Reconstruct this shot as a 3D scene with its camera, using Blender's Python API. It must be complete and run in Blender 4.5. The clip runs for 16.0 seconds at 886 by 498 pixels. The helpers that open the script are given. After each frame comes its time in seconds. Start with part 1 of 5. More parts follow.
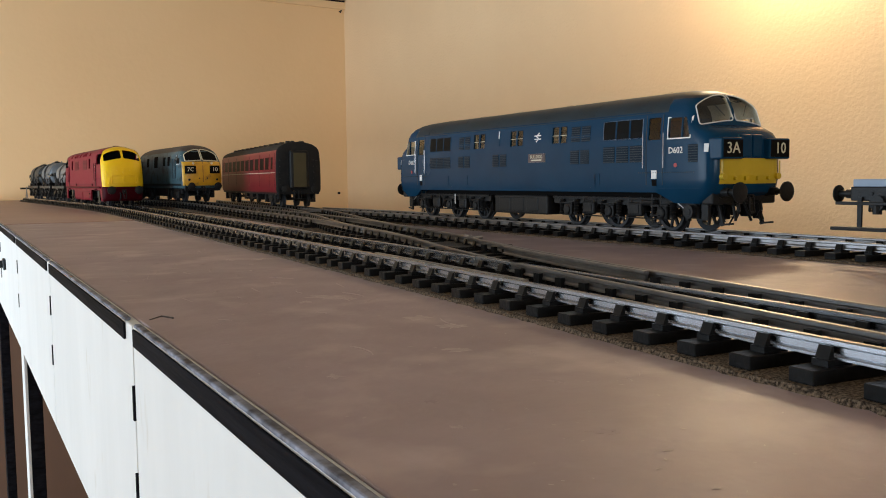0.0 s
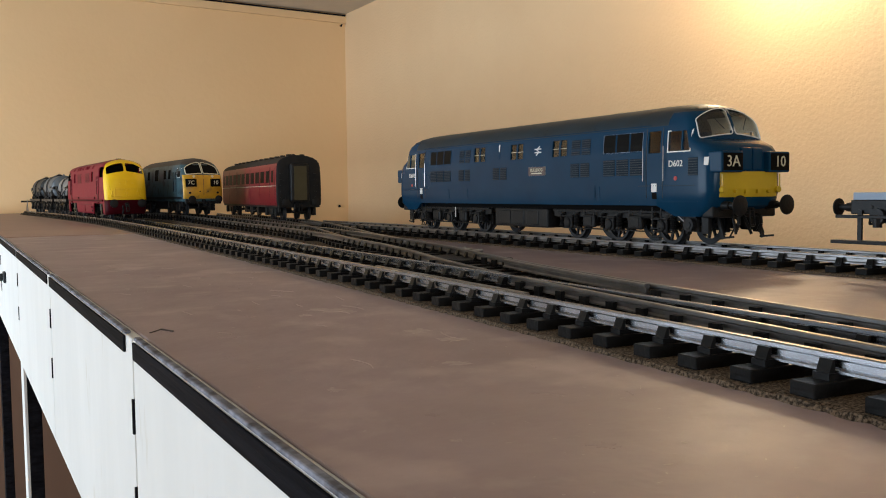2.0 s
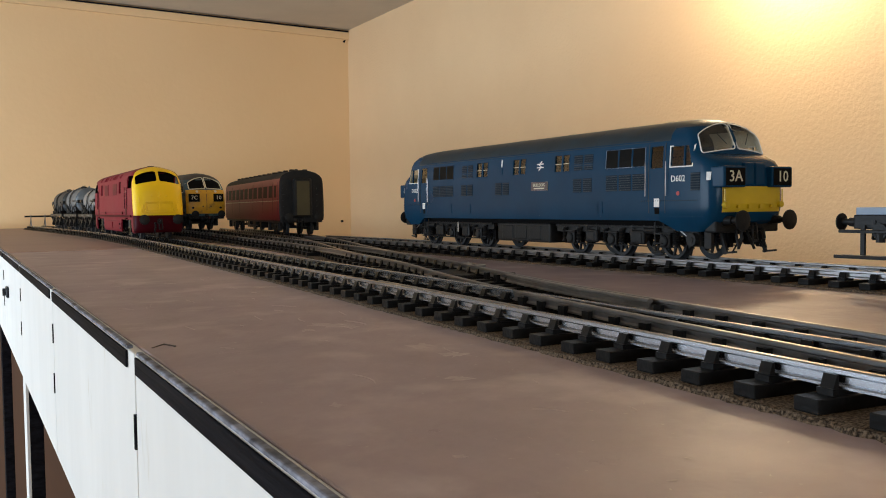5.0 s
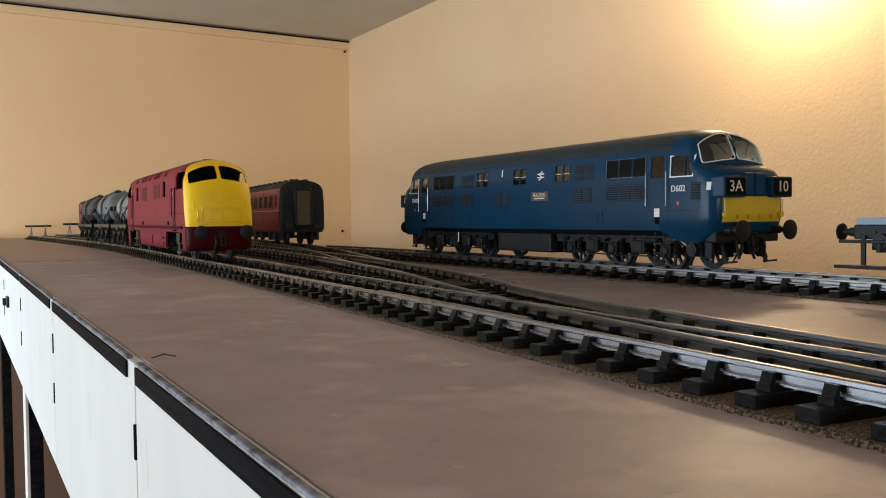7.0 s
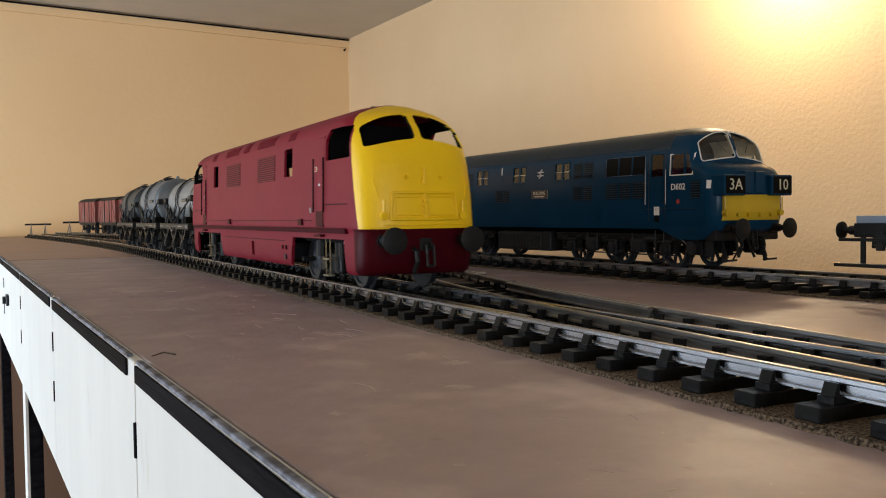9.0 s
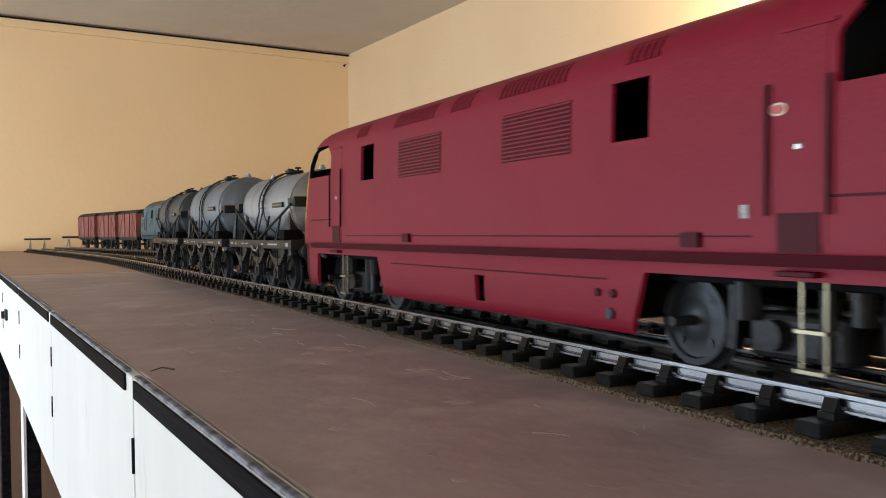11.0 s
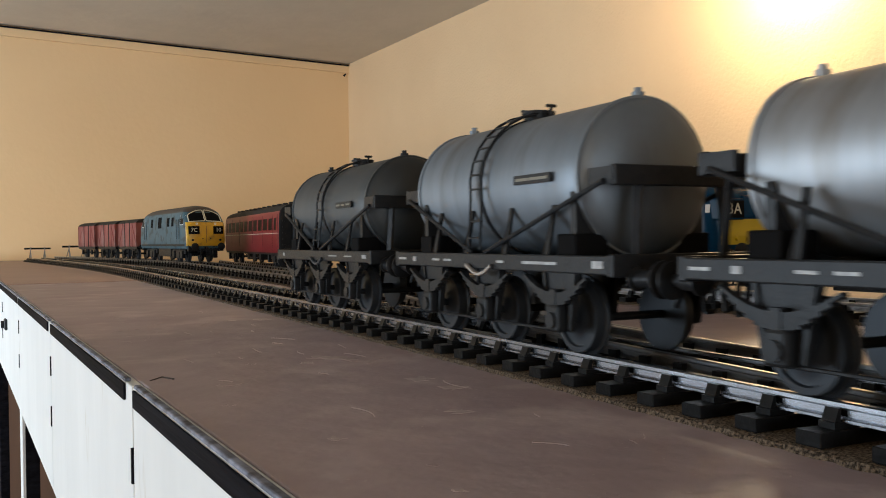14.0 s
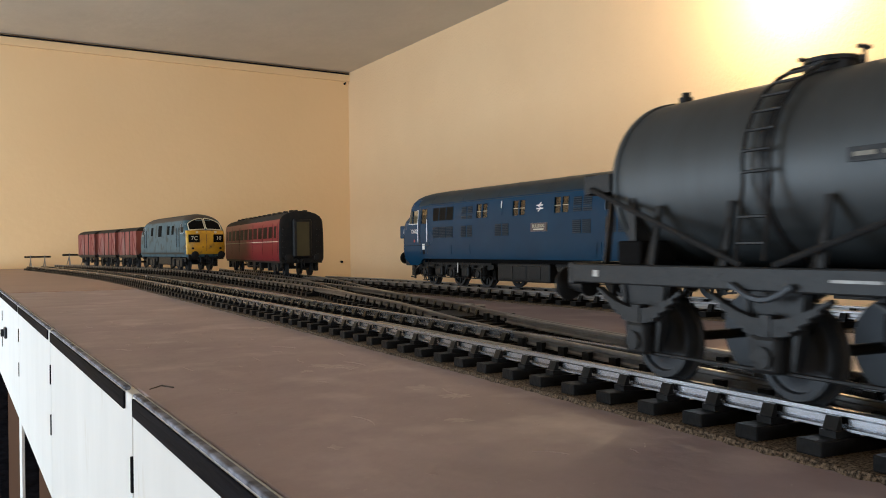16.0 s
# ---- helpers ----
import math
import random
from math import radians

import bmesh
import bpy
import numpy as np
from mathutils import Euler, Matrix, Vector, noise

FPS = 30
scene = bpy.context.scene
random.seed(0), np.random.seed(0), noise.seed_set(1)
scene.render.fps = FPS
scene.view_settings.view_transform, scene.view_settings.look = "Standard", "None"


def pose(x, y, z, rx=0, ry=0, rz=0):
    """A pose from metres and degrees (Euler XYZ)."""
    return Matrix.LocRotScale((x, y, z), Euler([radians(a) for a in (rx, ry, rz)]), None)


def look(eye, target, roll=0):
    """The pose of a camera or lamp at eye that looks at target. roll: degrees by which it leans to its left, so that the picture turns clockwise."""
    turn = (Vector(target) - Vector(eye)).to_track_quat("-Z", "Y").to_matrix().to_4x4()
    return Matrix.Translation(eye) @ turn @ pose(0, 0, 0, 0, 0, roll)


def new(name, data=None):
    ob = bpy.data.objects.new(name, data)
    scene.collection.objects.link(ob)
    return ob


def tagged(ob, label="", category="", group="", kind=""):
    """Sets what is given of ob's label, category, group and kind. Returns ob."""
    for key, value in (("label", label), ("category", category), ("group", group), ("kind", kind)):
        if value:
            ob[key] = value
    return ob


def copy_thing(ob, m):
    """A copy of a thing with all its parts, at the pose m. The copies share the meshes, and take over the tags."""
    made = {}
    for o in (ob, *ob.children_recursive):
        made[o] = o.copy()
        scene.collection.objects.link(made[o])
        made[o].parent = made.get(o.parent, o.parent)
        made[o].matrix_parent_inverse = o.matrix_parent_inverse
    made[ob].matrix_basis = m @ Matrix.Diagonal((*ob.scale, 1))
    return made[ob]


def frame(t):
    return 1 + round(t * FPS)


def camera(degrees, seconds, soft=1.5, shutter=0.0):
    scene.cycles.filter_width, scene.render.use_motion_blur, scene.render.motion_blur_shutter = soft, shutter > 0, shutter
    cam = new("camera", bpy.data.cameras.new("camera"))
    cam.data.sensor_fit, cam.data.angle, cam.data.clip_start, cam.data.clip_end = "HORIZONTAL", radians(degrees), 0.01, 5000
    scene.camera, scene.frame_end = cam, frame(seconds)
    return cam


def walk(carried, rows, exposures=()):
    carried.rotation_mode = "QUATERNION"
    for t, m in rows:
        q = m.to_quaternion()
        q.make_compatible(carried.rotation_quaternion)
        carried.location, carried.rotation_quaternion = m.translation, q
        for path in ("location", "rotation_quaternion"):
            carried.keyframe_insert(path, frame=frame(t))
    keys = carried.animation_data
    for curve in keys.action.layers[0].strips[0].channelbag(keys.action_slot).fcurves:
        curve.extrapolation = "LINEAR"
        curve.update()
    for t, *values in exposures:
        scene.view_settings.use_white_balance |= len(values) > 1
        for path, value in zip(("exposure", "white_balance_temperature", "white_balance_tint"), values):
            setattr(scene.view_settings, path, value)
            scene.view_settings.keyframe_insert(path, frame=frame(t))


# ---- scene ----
# z = 0 is the top of the layout board; y runs along the board, x towards the far long wall.
RAIL = 0.0105
EYE = (0.0, 0.0, 0.0463)


def aim(yaw, pitch, roll):
    """Camera pose from its turn right of +y, its tilt up and its lean, in degrees."""
    y, p, r = radians(yaw), radians(pitch), radians(roll)
    ahead = Vector((math.sin(y) * math.cos(p), math.cos(y) * math.cos(p), math.sin(p)))
    right = Vector((math.cos(y), -math.sin(y), 0))
    up = right.cross(ahead)
    a, b = right * math.cos(r) + up * math.sin(r), up * math.cos(r) - right * math.sin(r)
    return Matrix(((a.x, b.x, -ahead.x, EYE[0]), (a.y, b.y, -ahead.y, EYE[1]), (a.z, b.z, -ahead.z, EYE[2]), (0, 0, 0, 1)))


cam = camera(52.70, 16.0, soft=1.0, shutter=0.4)
PATH = [
    (0, 28.90, -4.50, -0.69), (0.5, 28.88, -4.42, -0.70), (1, 28.90, -4.35, -0.69), (1.5, 28.90, -4.08, -0.69),
    (2, 28.89, -3.66, -0.68), (2.5, 28.84, -3.34, -0.67), (3, 28.79, -3.29, -0.66), (3.5, 28.76, -3.37, -0.70),
    (4, 28.75, -3.16, -0.70), (5.2, 28.73, -2.62, -0.68), (6.5, 28.71, -2.13, -0.66), (7, 28.72, -2.07, -0.67), (7.5, 28.73, -2.07, -0.67),
    (8, 28.73, -2.07, -0.67), (8.5, 28.73, -2.13, -0.66), (9, 28.73, -2.18, -0.67), (10.2, 28.76, -1.62, -0.66),
    (11.5, 28.79, -0.85, -0.66), (12, 28.79, -0.47, -0.68), (12.5, 28.79, -0.48, -0.66), (13, 28.79, -0.47, -0.66),
    (13.5, 28.79, -0.47, -0.66), (14, 28.79, -0.63, -0.66), (14.5, 28.79, -0.58, -0.66), (15, 28.79, -0.53, -0.66),
    (15.5, 28.79, -0.26, -0.67), (16, 28.79, -0.10, -0.67)]
walk(cam, [(t, aim(a, b, c)) for t, a, b, c in PATH], exposures=[(0, 0.19), (3, 0.15), (9, 0.17), (11.5, 0.36), (12.5, 0.38), (13, 0.50), (13.5, 0.06), (14, 0.13), (16, 0.20)])

# ---- light ----
world = bpy.data.worlds.new("sky")
scene.world = world
world.use_nodes = True
sky = world.node_tree.nodes.new("ShaderNodeTexSky")
sky.sky_type, sky.sun_disc, sky.sun_elevation, sky.sun_rotation = "NISHITA", False, radians(40), radians(200)
world.node_tree.links.new(sky.outputs[0], world.node_tree.nodes["Background"].inputs[0])
world.node_tree.nodes["Background"].inputs[1].default_value = 0.12


def lamp(name, kind, place, target, power, colour, size=0.1, size_y=None, spread=None):
    data = bpy.data.lights.new(name, kind)
    data.energy, data.color = power, colour
    if kind == "AREA":
        data.shape, data.size, data.size_y = "RECTANGLE", size, size_y or size
    else:
        data.shadow_soft_size = size
    if kind == "SPOT":
        data.spot_size, data.spot_blend = radians(spread), 1.0
    ob = new(name, data)
    ob.matrix_world = look(place, target)
    return ob


# daylight through the window in the wall behind the camera, the warm wall bulb, and an added warm fill
lamp("window_daylight", "AREA", (-1.77, 1.60, -0.10), (1.0, 1.25, -0.10), 50, (0.70, 0.85, 1.0), 1.6, 1.0)
lamp("back_daylight", "AREA", (-0.55, -2.22, 0.0), (-0.2, 2.0, 0.0), 25, (0.76, 0.88, 1.0), 1.1, 0.8)
lamp("wall_bulb", "POINT", (1.06, 0.95, 0.475), (0, 0, 0), 4.6, (1.0, 0.80, 0.52), 0.03)
# unseen warm fill added to brighten the room, not one of its fittings
lamp("warm_fill", "POINT", (-0.9, -0.6, 0.45), (0, 0, 0), 4, (1.0, 0.76, 0.46), 0.05)

# ---- materials ----


def mat(name, colour, rough=0.5, metal=0.0, second=None, scale=40.0, amount=0.5, detail=4.0, bump=0.0, bump_scale=200.0, rough_var=0.0,
        spots=None, spot_scale=12.0, spot_edge=(0.55, 0.7), coat=0.0, island=0.0, stretch=None, ior=1.5):
    m = bpy.data.materials.new(name)
    m.use_nodes = True
    nt = m.node_tree
    n, l = nt.nodes, nt.links
    b = n["Principled BSDF"]
    b.inputs["Roughness"].default_value, b.inputs["Metallic"].default_value, b.inputs["IOR"].default_value = rough, metal, ior
    b.inputs["Coat Weight"].default_value = coat
    b.inputs["Coat Roughness"].default_value = 0.15
    tc = n.new("ShaderNodeTexCoord")
    mp = n.new("ShaderNodeMapping")
    l.new(tc.outputs["Object"], mp.inputs[0])
    if stretch:
        mp.inputs["Scale"].default_value = stretch
    nz = n.new("ShaderNodeTexNoise")
    nz.inputs["Scale"].default_value, nz.inputs["Detail"].default_value, nz.inputs["Roughness"].default_value = scale, detail, 0.6
    l.new(mp.outputs[0], nz.inputs["Vector"])
    ramp = n.new("ShaderNodeValToRGB")
    ramp.color_ramp.elements[0].position, ramp.color_ramp.elements[1].position = 0.5 - amount / 2, 0.5 + amount / 2
    s = second or tuple(c * 0.8 for c in colour)
    ramp.color_ramp.elements[0].color, ramp.color_ramp.elements[1].color = (*s, 1), (*colour, 1)
    l.new(nz.outputs["Fac"], ramp.inputs[0])
    out = ramp.outputs[0]
    if spots:
        n2 = n.new("ShaderNodeTexNoise")
        n2.inputs["Scale"].default_value, n2.inputs["Detail"].default_value = spot_scale, 6
        l.new(mp.outputs[0], n2.inputs["Vector"])
        r2 = n.new("ShaderNodeValToRGB")
        r2.color_ramp.elements[0].position, r2.color_ramp.elements[1].position = spot_edge
        l.new(n2.outputs["Fac"], r2.inputs[0])
        mx = n.new("ShaderNodeMixRGB")
        mx.inputs[2].default_value = (*spots, 1)
        l.new(r2.outputs[0], mx.inputs[0])
        l.new(out, mx.inputs[1])
        out = mx.outputs[0]
    if island:
        oi = n.new("ShaderNodeObjectInfo")
        hs = n.new("ShaderNodeHueSaturation")
        mr = n.new("ShaderNodeMapRange")
        mr.inputs[3].default_value, mr.inputs[4].default_value = 1 - island, 1 + island
        l.new(oi.outputs["Random"], mr.inputs[0])
        l.new(mr.outputs[0], hs.inputs["Value"])
        l.new(out, hs.inputs["Color"])
        out = hs.outputs[0]
    l.new(out, b.inputs["Base Color"])
    if rough_var:
        mr = n.new("ShaderNodeMapRange")
        mr.inputs[3].default_value, mr.inputs[4].default_value = max(0.02, rough - rough_var), min(1, rough + rough_var)
        n3 = n.new("ShaderNodeTexNoise")
        n3.inputs["Scale"].default_value, n3.inputs["Detail"].default_value = scale * 0.6, 5
        l.new(mp.outputs[0], n3.inputs["Vector"])
        l.new(n3.outputs["Fac"], mr.inputs[0])
        l.new(mr.outputs[0], b.inputs["Roughness"])
    if bump:
        nb = n.new("ShaderNodeTexNoise")
        nb.inputs["Scale"].default_value, nb.inputs["Detail"].default_value = bump_scale, 3
        l.new(mp.outputs[0], nb.inputs["Vector"])
        bp = n.new("ShaderNodeBump")
        bp.inputs["Strength"].default_value, bp.inputs["Distance"].default_value = 1.0, bump
        l.new(nb.outputs["Fac"], bp.inputs["Height"])
        l.new(bp.outputs[0], b.inputs["Normal"])
    return m


def glass(name, tint, gloss=0.07):
    """Thin clear glazing: it lets light straight through and mirrors a little."""
    m = bpy.data.materials.new(name)
    m.use_nodes = True
    n, l = m.node_tree.nodes, m.node_tree.links
    n.remove(n["Principled BSDF"])
    clear, shine, mix = n.new("ShaderNodeBsdfTransparent"), n.new("ShaderNodeBsdfGlossy"), n.new("ShaderNodeMixShader")
    clear.inputs["Color"].default_value = (*tint, 1)
    shine.inputs["Roughness"].default_value = 0.08
    mix.inputs[0].default_value = gloss
    l.new(clear.outputs[0], mix.inputs[1])
    l.new(shine.outputs[0], mix.inputs[2])
    l.new(mix.outputs[0], n["Material Output"].inputs["Surface"])
    return m


PLASTER = mat("plaster", (0.775, 0.553, 0.328), 0.75, second=(0.72, 0.50, 0.29), scale=3, bump=0.0013, bump_scale=150)
PLAIN_PLASTER = mat("smooth_plaster", (0.80, 0.566, 0.316), 0.75, second=(0.755, 0.522, 0.282), scale=2.5, bump=0.0006, bump_scale=60)
CEILING = mat("ceiling_paint", (0.62, 0.55, 0.45), 0.8, scale=3, bump=0.001, bump_scale=40)
BOARD = mat("board_paint", (0.375, 0.292, 0.302), 0.52, second=(0.275, 0.208, 0.214), scale=17, amount=0.42, detail=9, rough_var=0.2, bump=0.0006, bump_scale=75,
            spots=(0.49, 0.40, 0.395), spot_scale=24, spot_edge=(0.54, 0.74))
WHITE = mat("white_paint", (0.69, 0.70, 0.69), 0.55, second=(0.59, 0.60, 0.59), scale=26, amount=0.7, stretch=(1, 1, .35), bump=0.0004, bump_scale=60,
            spots=(0.50, 0.47, 0.40), spot_scale=55, spot_edge=(0.66, 0.78))
BLACK = mat("black_tape", (0.005, 0.005, 0.006), 0.55, second=(0.014, 0.014, 0.018), scale=60, amount=0.3, stretch=(1, .1, 3), bump=0.0006, bump_scale=160, ior=1.04)
EDGE = mat("chipped_edge", (0.27, 0.29, 0.36), 0.6, second=(0.05, 0.05, 0.06), scale=150, amount=0.3, ior=1.2)
FLOOR = mat("floor_boards", (0.20, 0.11, 0.06), 0.5, scale=6)
TIMBER = mat("brown_timber", (0.16, 0.085, 0.05), 0.55, scale=12, stretch=(1, 1, 0.1))
SLEEPER = mat("sleeper_plastic", (0.0085, 0.0085, 0.009), 0.32, second=(0.014, 0.014, 0.0145), scale=120, bump=0.0002, bump_scale=500, island=0.25, ior=1.17)
STEEL = mat("rail_steel", (0.46, 0.47, 0.50), 0.26, 1.0, second=(0.28, 0.28, 0.29), scale=60, rough_var=0.06)
DULLSTEEL = mat("weathered_rail", (0.34, 0.34, 0.35), 0.30, 0.9, second=(0.18, 0.165, 0.155), scale=60)
BRASS = mat("brass", (0.24, 0.21, 0.14), 0.4, 0.8, scale=100)
CORK = mat("cork", (0.19, 0.145, 0.105), 0.9, second=(0.022, 0.017, 0.013), scale=1300, amount=0.24, bump=0.0005, bump_scale=1300, ior=1.2)
MAROON = mat("maroon_paint", (0.188, 0.0072, 0.021), 0.5, second=(0.165, 0.0062, 0.018), scale=25, bump=0.00008, bump_scale=900, rough_var=0.06, ior=1.22)
# red of the skirt; also painted as shade on the waist rail and grilles
MAROON_DARK = mat("dark_red_skirt_and_shade", (0.050, 0.0022, 0.006), 0.45, scale=25, ior=1.15)
YELLOW = mat("yellow_paint", (0.84, 0.54, 0.006), 0.42, second=(0.76, 0.48, 0.006), scale=30, rough_var=0.08, ior=1.35)
YELLOW_DIRTY = mat("grimy_yellow_paint", (0.64, 0.35, 0.008), 0.45, second=(0.40, 0.20, 0.01), scale=60, spots=(0.16, 0.10, 0.03), spot_scale=90, spot_edge=(0.58, 0.75))
MUSTARD = mat("deep_yellow_paint", (0.55, 0.37, 0.010), 0.4, second=(0.46, 0.31, 0.012), scale=60)
BLUE = mat("chromatic_blue", (0.0038, 0.038, 0.084), 0.24, second=(0.003, 0.029, 0.066), scale=30, rough_var=0.08, ior=1.2)
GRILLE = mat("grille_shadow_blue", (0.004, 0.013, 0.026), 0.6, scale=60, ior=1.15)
BLUEROOF = mat("grimy_blue_roof", (0.013, 0.028, 0.040), 0.42, second=(0.014, 0.019, 0.022), scale=40, ior=1.3)
PALEBLUE = mat("faded_blue_paint", (0.058, 0.115, 0.140), 0.45, second=(0.034, 0.070, 0.088), scale=60, spots=(0.02, 0.035, 0.04), spot_scale=70, spot_edge=(0.55, 0.62), ior=1.3)
CREST = mat("brown_roof_dirt", (0.055, 0.04, 0.03), 0.6, scale=60)
UNDER = mat("underframe_grime", (0.0095, 0.0102, 0.0118), 0.40, second=(0.018, 0.0175, 0.0175), scale=150, bump=0.0002, bump_scale=600, ior=1.22)
WHEEL = mat("wheel_metal", (0.030, 0.034, 0.040), 0.42, 0.15, scale=120, ior=1.25)
TYRE = mat("bright_tyre", (0.45, 0.44, 0.43), 0.3, 1.0, scale=100)
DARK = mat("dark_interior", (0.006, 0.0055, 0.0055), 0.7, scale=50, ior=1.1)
PALE = mat("white_lettering", (0.80, 0.80, 0.78), 0.5, scale=200)
SOLEMARK = mat("dulled_white_lettering", (0.36, 0.36, 0.35), 0.5, second=(0.16, 0.16, 0.16), scale=400, amount=0.3)
FADED = mat("faded_lettering", (0.17, 0.15, 0.10), 0.5, second=(0.08, 0.07, 0.05), scale=300)
CREAM = mat("cream_lettering", (0.62, 0.58, 0.44), 0.5, scale=200)
RED = mat("red_mark", (0.40, 0.03, 0.02), 0.5, scale=200)
PLATE = mat("nameplate", (0.05, 0.02, 0.02), 0.4, scale=200)
GREYBLUE = mat("grey_blue_panel", (0.22, 0.30, 0.42), 0.45, scale=50)
CRIMSON = mat("coach_maroon", (0.20, 0.012, 0.020), 0.35, second=(0.15, 0.010, 0.016), scale=40, ior=1.25)
BAUXITE = mat("van_bauxite", (0.20, 0.030, 0.022), 0.6, second=(0.22, 0.07, 0.055), scale=30, stretch=(1, 1, 0.3), spots=(0.29, 0.15, 0.13), spot_scale=40, spot_edge=(0.58, 0.66))
ROOFGREY = mat("sooty_roof", (0.030, 0.026, 0.023), 0.65, scale=60, ior=1.2)
GANGWAY = mat("gangway_tan", (0.075, 0.066, 0.038), 0.6, scale=50, ior=1.2)
TANKBRIGHT = mat("bright_tank_metal", (0.285, 0.295, 0.305), 0.46, 0.6, second=(0.175, 0.18, 0.185), scale=30, amount=0.6, detail=8, stretch=(1, 2.2, .35), rough_var=0.10, bump=0.0001, bump_scale=120,
                 spots=(0.16, 0.14, 0.12), spot_scale=34, spot_edge=(0.60, 0.82))
TANKGREY = mat("grey_tank_metal", (0.165, 0.190, 0.215), 0.48, 0.5, second=(0.095, 0.105, 0.115), scale=30, amount=0.6, detail=8, stretch=(1, 2.2, .35), rough_var=0.10,
               spots=(0.07, 0.065, 0.06), spot_scale=34, spot_edge=(0.60, 0.82))
TANKDARK = mat("sooty_tank_metal", (0.044, 0.051, 0.055), 0.5, 0.35, second=(0.019, 0.021, 0.022), scale=30, amount=0.6, detail=8, stretch=(1, 2.2, .35), rough_var=0.08)
PANE = glass("tinted_glazing", (0.60, 0.55, 0.45))
CLEAR = glass("clear_glazing", (0.9, 0.92, 0.92))
BLIND = mat("black_blind", (0.006, 0.006, 0.006), 0.35, scale=100, ior=1.1)

# ---- building helpers ----
MM = 0.001


def mesh_of(name, bm, material, smooth=False, flip=True):
    if flip:
        bmesh.ops.recalc_face_normals(bm, faces=bm.faces)
    me = bpy.data.meshes.new(name)
    bm.to_mesh(me)
    bm.free()
    for m in (material if isinstance(material, (list, tuple)) else [material]):
        me.materials.append(m)
    if smooth:
        for p in me.polygons:
            p.use_smooth = True
        me.set_sharp_from_angle(angle=radians(smooth if smooth > 1 else 35))
    return me


def part(name, bm, material, parent=None, label="", smooth=False, flip=True):
    ob = new(name, mesh_of(name, bm, material, smooth, flip))
    ob.parent = parent
    if label:
        ob["label"] = label
    return ob


def thing(name, label, category, group="", kind="", m=None):
    ob = new(name)
    ob.empty_display_size = 0.02
    if m is not None:
        ob.matrix_basis = m
    return tagged(ob, label, category, group, kind)


def box(bm, x0, x1, y0, y1, z0, z1, u=MM, bevel=0.0):
    r = bmesh.ops.create_cube(bm, size=1.0)
    vs = r["verts"]
    for v in vs:
        v.co = Vector(((x0 + x1) / 2 + v.co.x * (x1 - x0), (y0 + y1) / 2 + v.co.y * (y1 - y0), (z0 + z1) / 2 + v.co.z * (z1 - z0))) * u
    if bevel:
        es = list({e for v in vs for e in v.link_edges})
        bmesh.ops.bevel(bm, geom=es, offset=bevel * u, segments=2, affect="EDGES", profile=0.5)
    return bm


def rod(bm, a, b, r, seg=10, u=MM, r2=None):
    a, b = Vector(a) * u, Vector(b) * u
    d = b - a
    q = d.to_track_quat("Z", "Y").to_matrix().to_4x4()
    bmesh.ops.create_cone(bm, cap_ends=True, segments=seg, radius1=r * u, radius2=(r if r2 is None else r2) * u, depth=d.length,
                          matrix=Matrix.Translation((a + b) / 2) @ q)
    return bm


def bar(bm, a, b, w, h, u=MM):
    """A square bar from a to b, w wide and h high."""
    a, b = Vector(a) * u, Vector(b) * u
    d = b - a
    q = d.to_track_quat("Y", "Z").to_matrix().to_4x4()
    r = bmesh.ops.create_cube(bm, size=1.0)
    m = Matrix.Translation((a + b) / 2) @ q @ Matrix.Diagonal((w * u, d.length, h * u, 1))
    bmesh.ops.transform(bm, matrix=m, verts=r["verts"])
    return bm


def lathe(bm, axis, centre, profile, seg=24, u=MM):
    """Turn (distance along the axis, radius) points about a line through centre; axis is 'x' or 'y'."""
    c = Vector(centre) * u
    rings = []
    for s, r in profile:
        ring = []
        for k in range(seg):
            a = 2 * math.pi * k / seg
            p, q = math.cos(a) * r * u, math.sin(a) * r * u
            ring.append(bm.verts.new(c + (Vector((s * u, p, q)) if axis == "x" else Vector((p, s * u, q)) if axis == "y" else Vector((p, q, s * u)))))
        rings.append(ring)
    for r0, r1 in zip(rings, rings[1:]):
        for k in range(seg):
            bm.faces.new((r0[k], r0[(k + 1) % seg], r1[(k + 1) % seg], r1[k]))
    bm.faces.new(rings[0]), bm.faces.new(rings[-1])
    return bm


def sweep(bm, path, profile, closed=True):
    """Sweep (across, up) points in metres along a path of (x, y, z)."""
    rings = []
    for i, p in enumerate(path):
        a, b = Vector(path[max(i - 1, 0)]), Vector(path[min(i + 1, len(path) - 1)])
        d = (b - a).normalized()
        side = Vector((d.y, -d.x, 0)).normalized()
        rings.append([bm.verts.new(Vector(p) + side * s + Vector((0, 0, z))) for s, z in profile])
    n = len(profile)
    for r0, r1 in zip(rings, rings[1:]):
        for k in range(n if closed else n - 1):
            bm.faces.new((r0[k], r0[(k + 1) % n], r1[(k + 1) % n], r1[k]))
    if closed:
        bm.faces.new(rings[0]), bm.faces.new(rings[-1])
    return bm


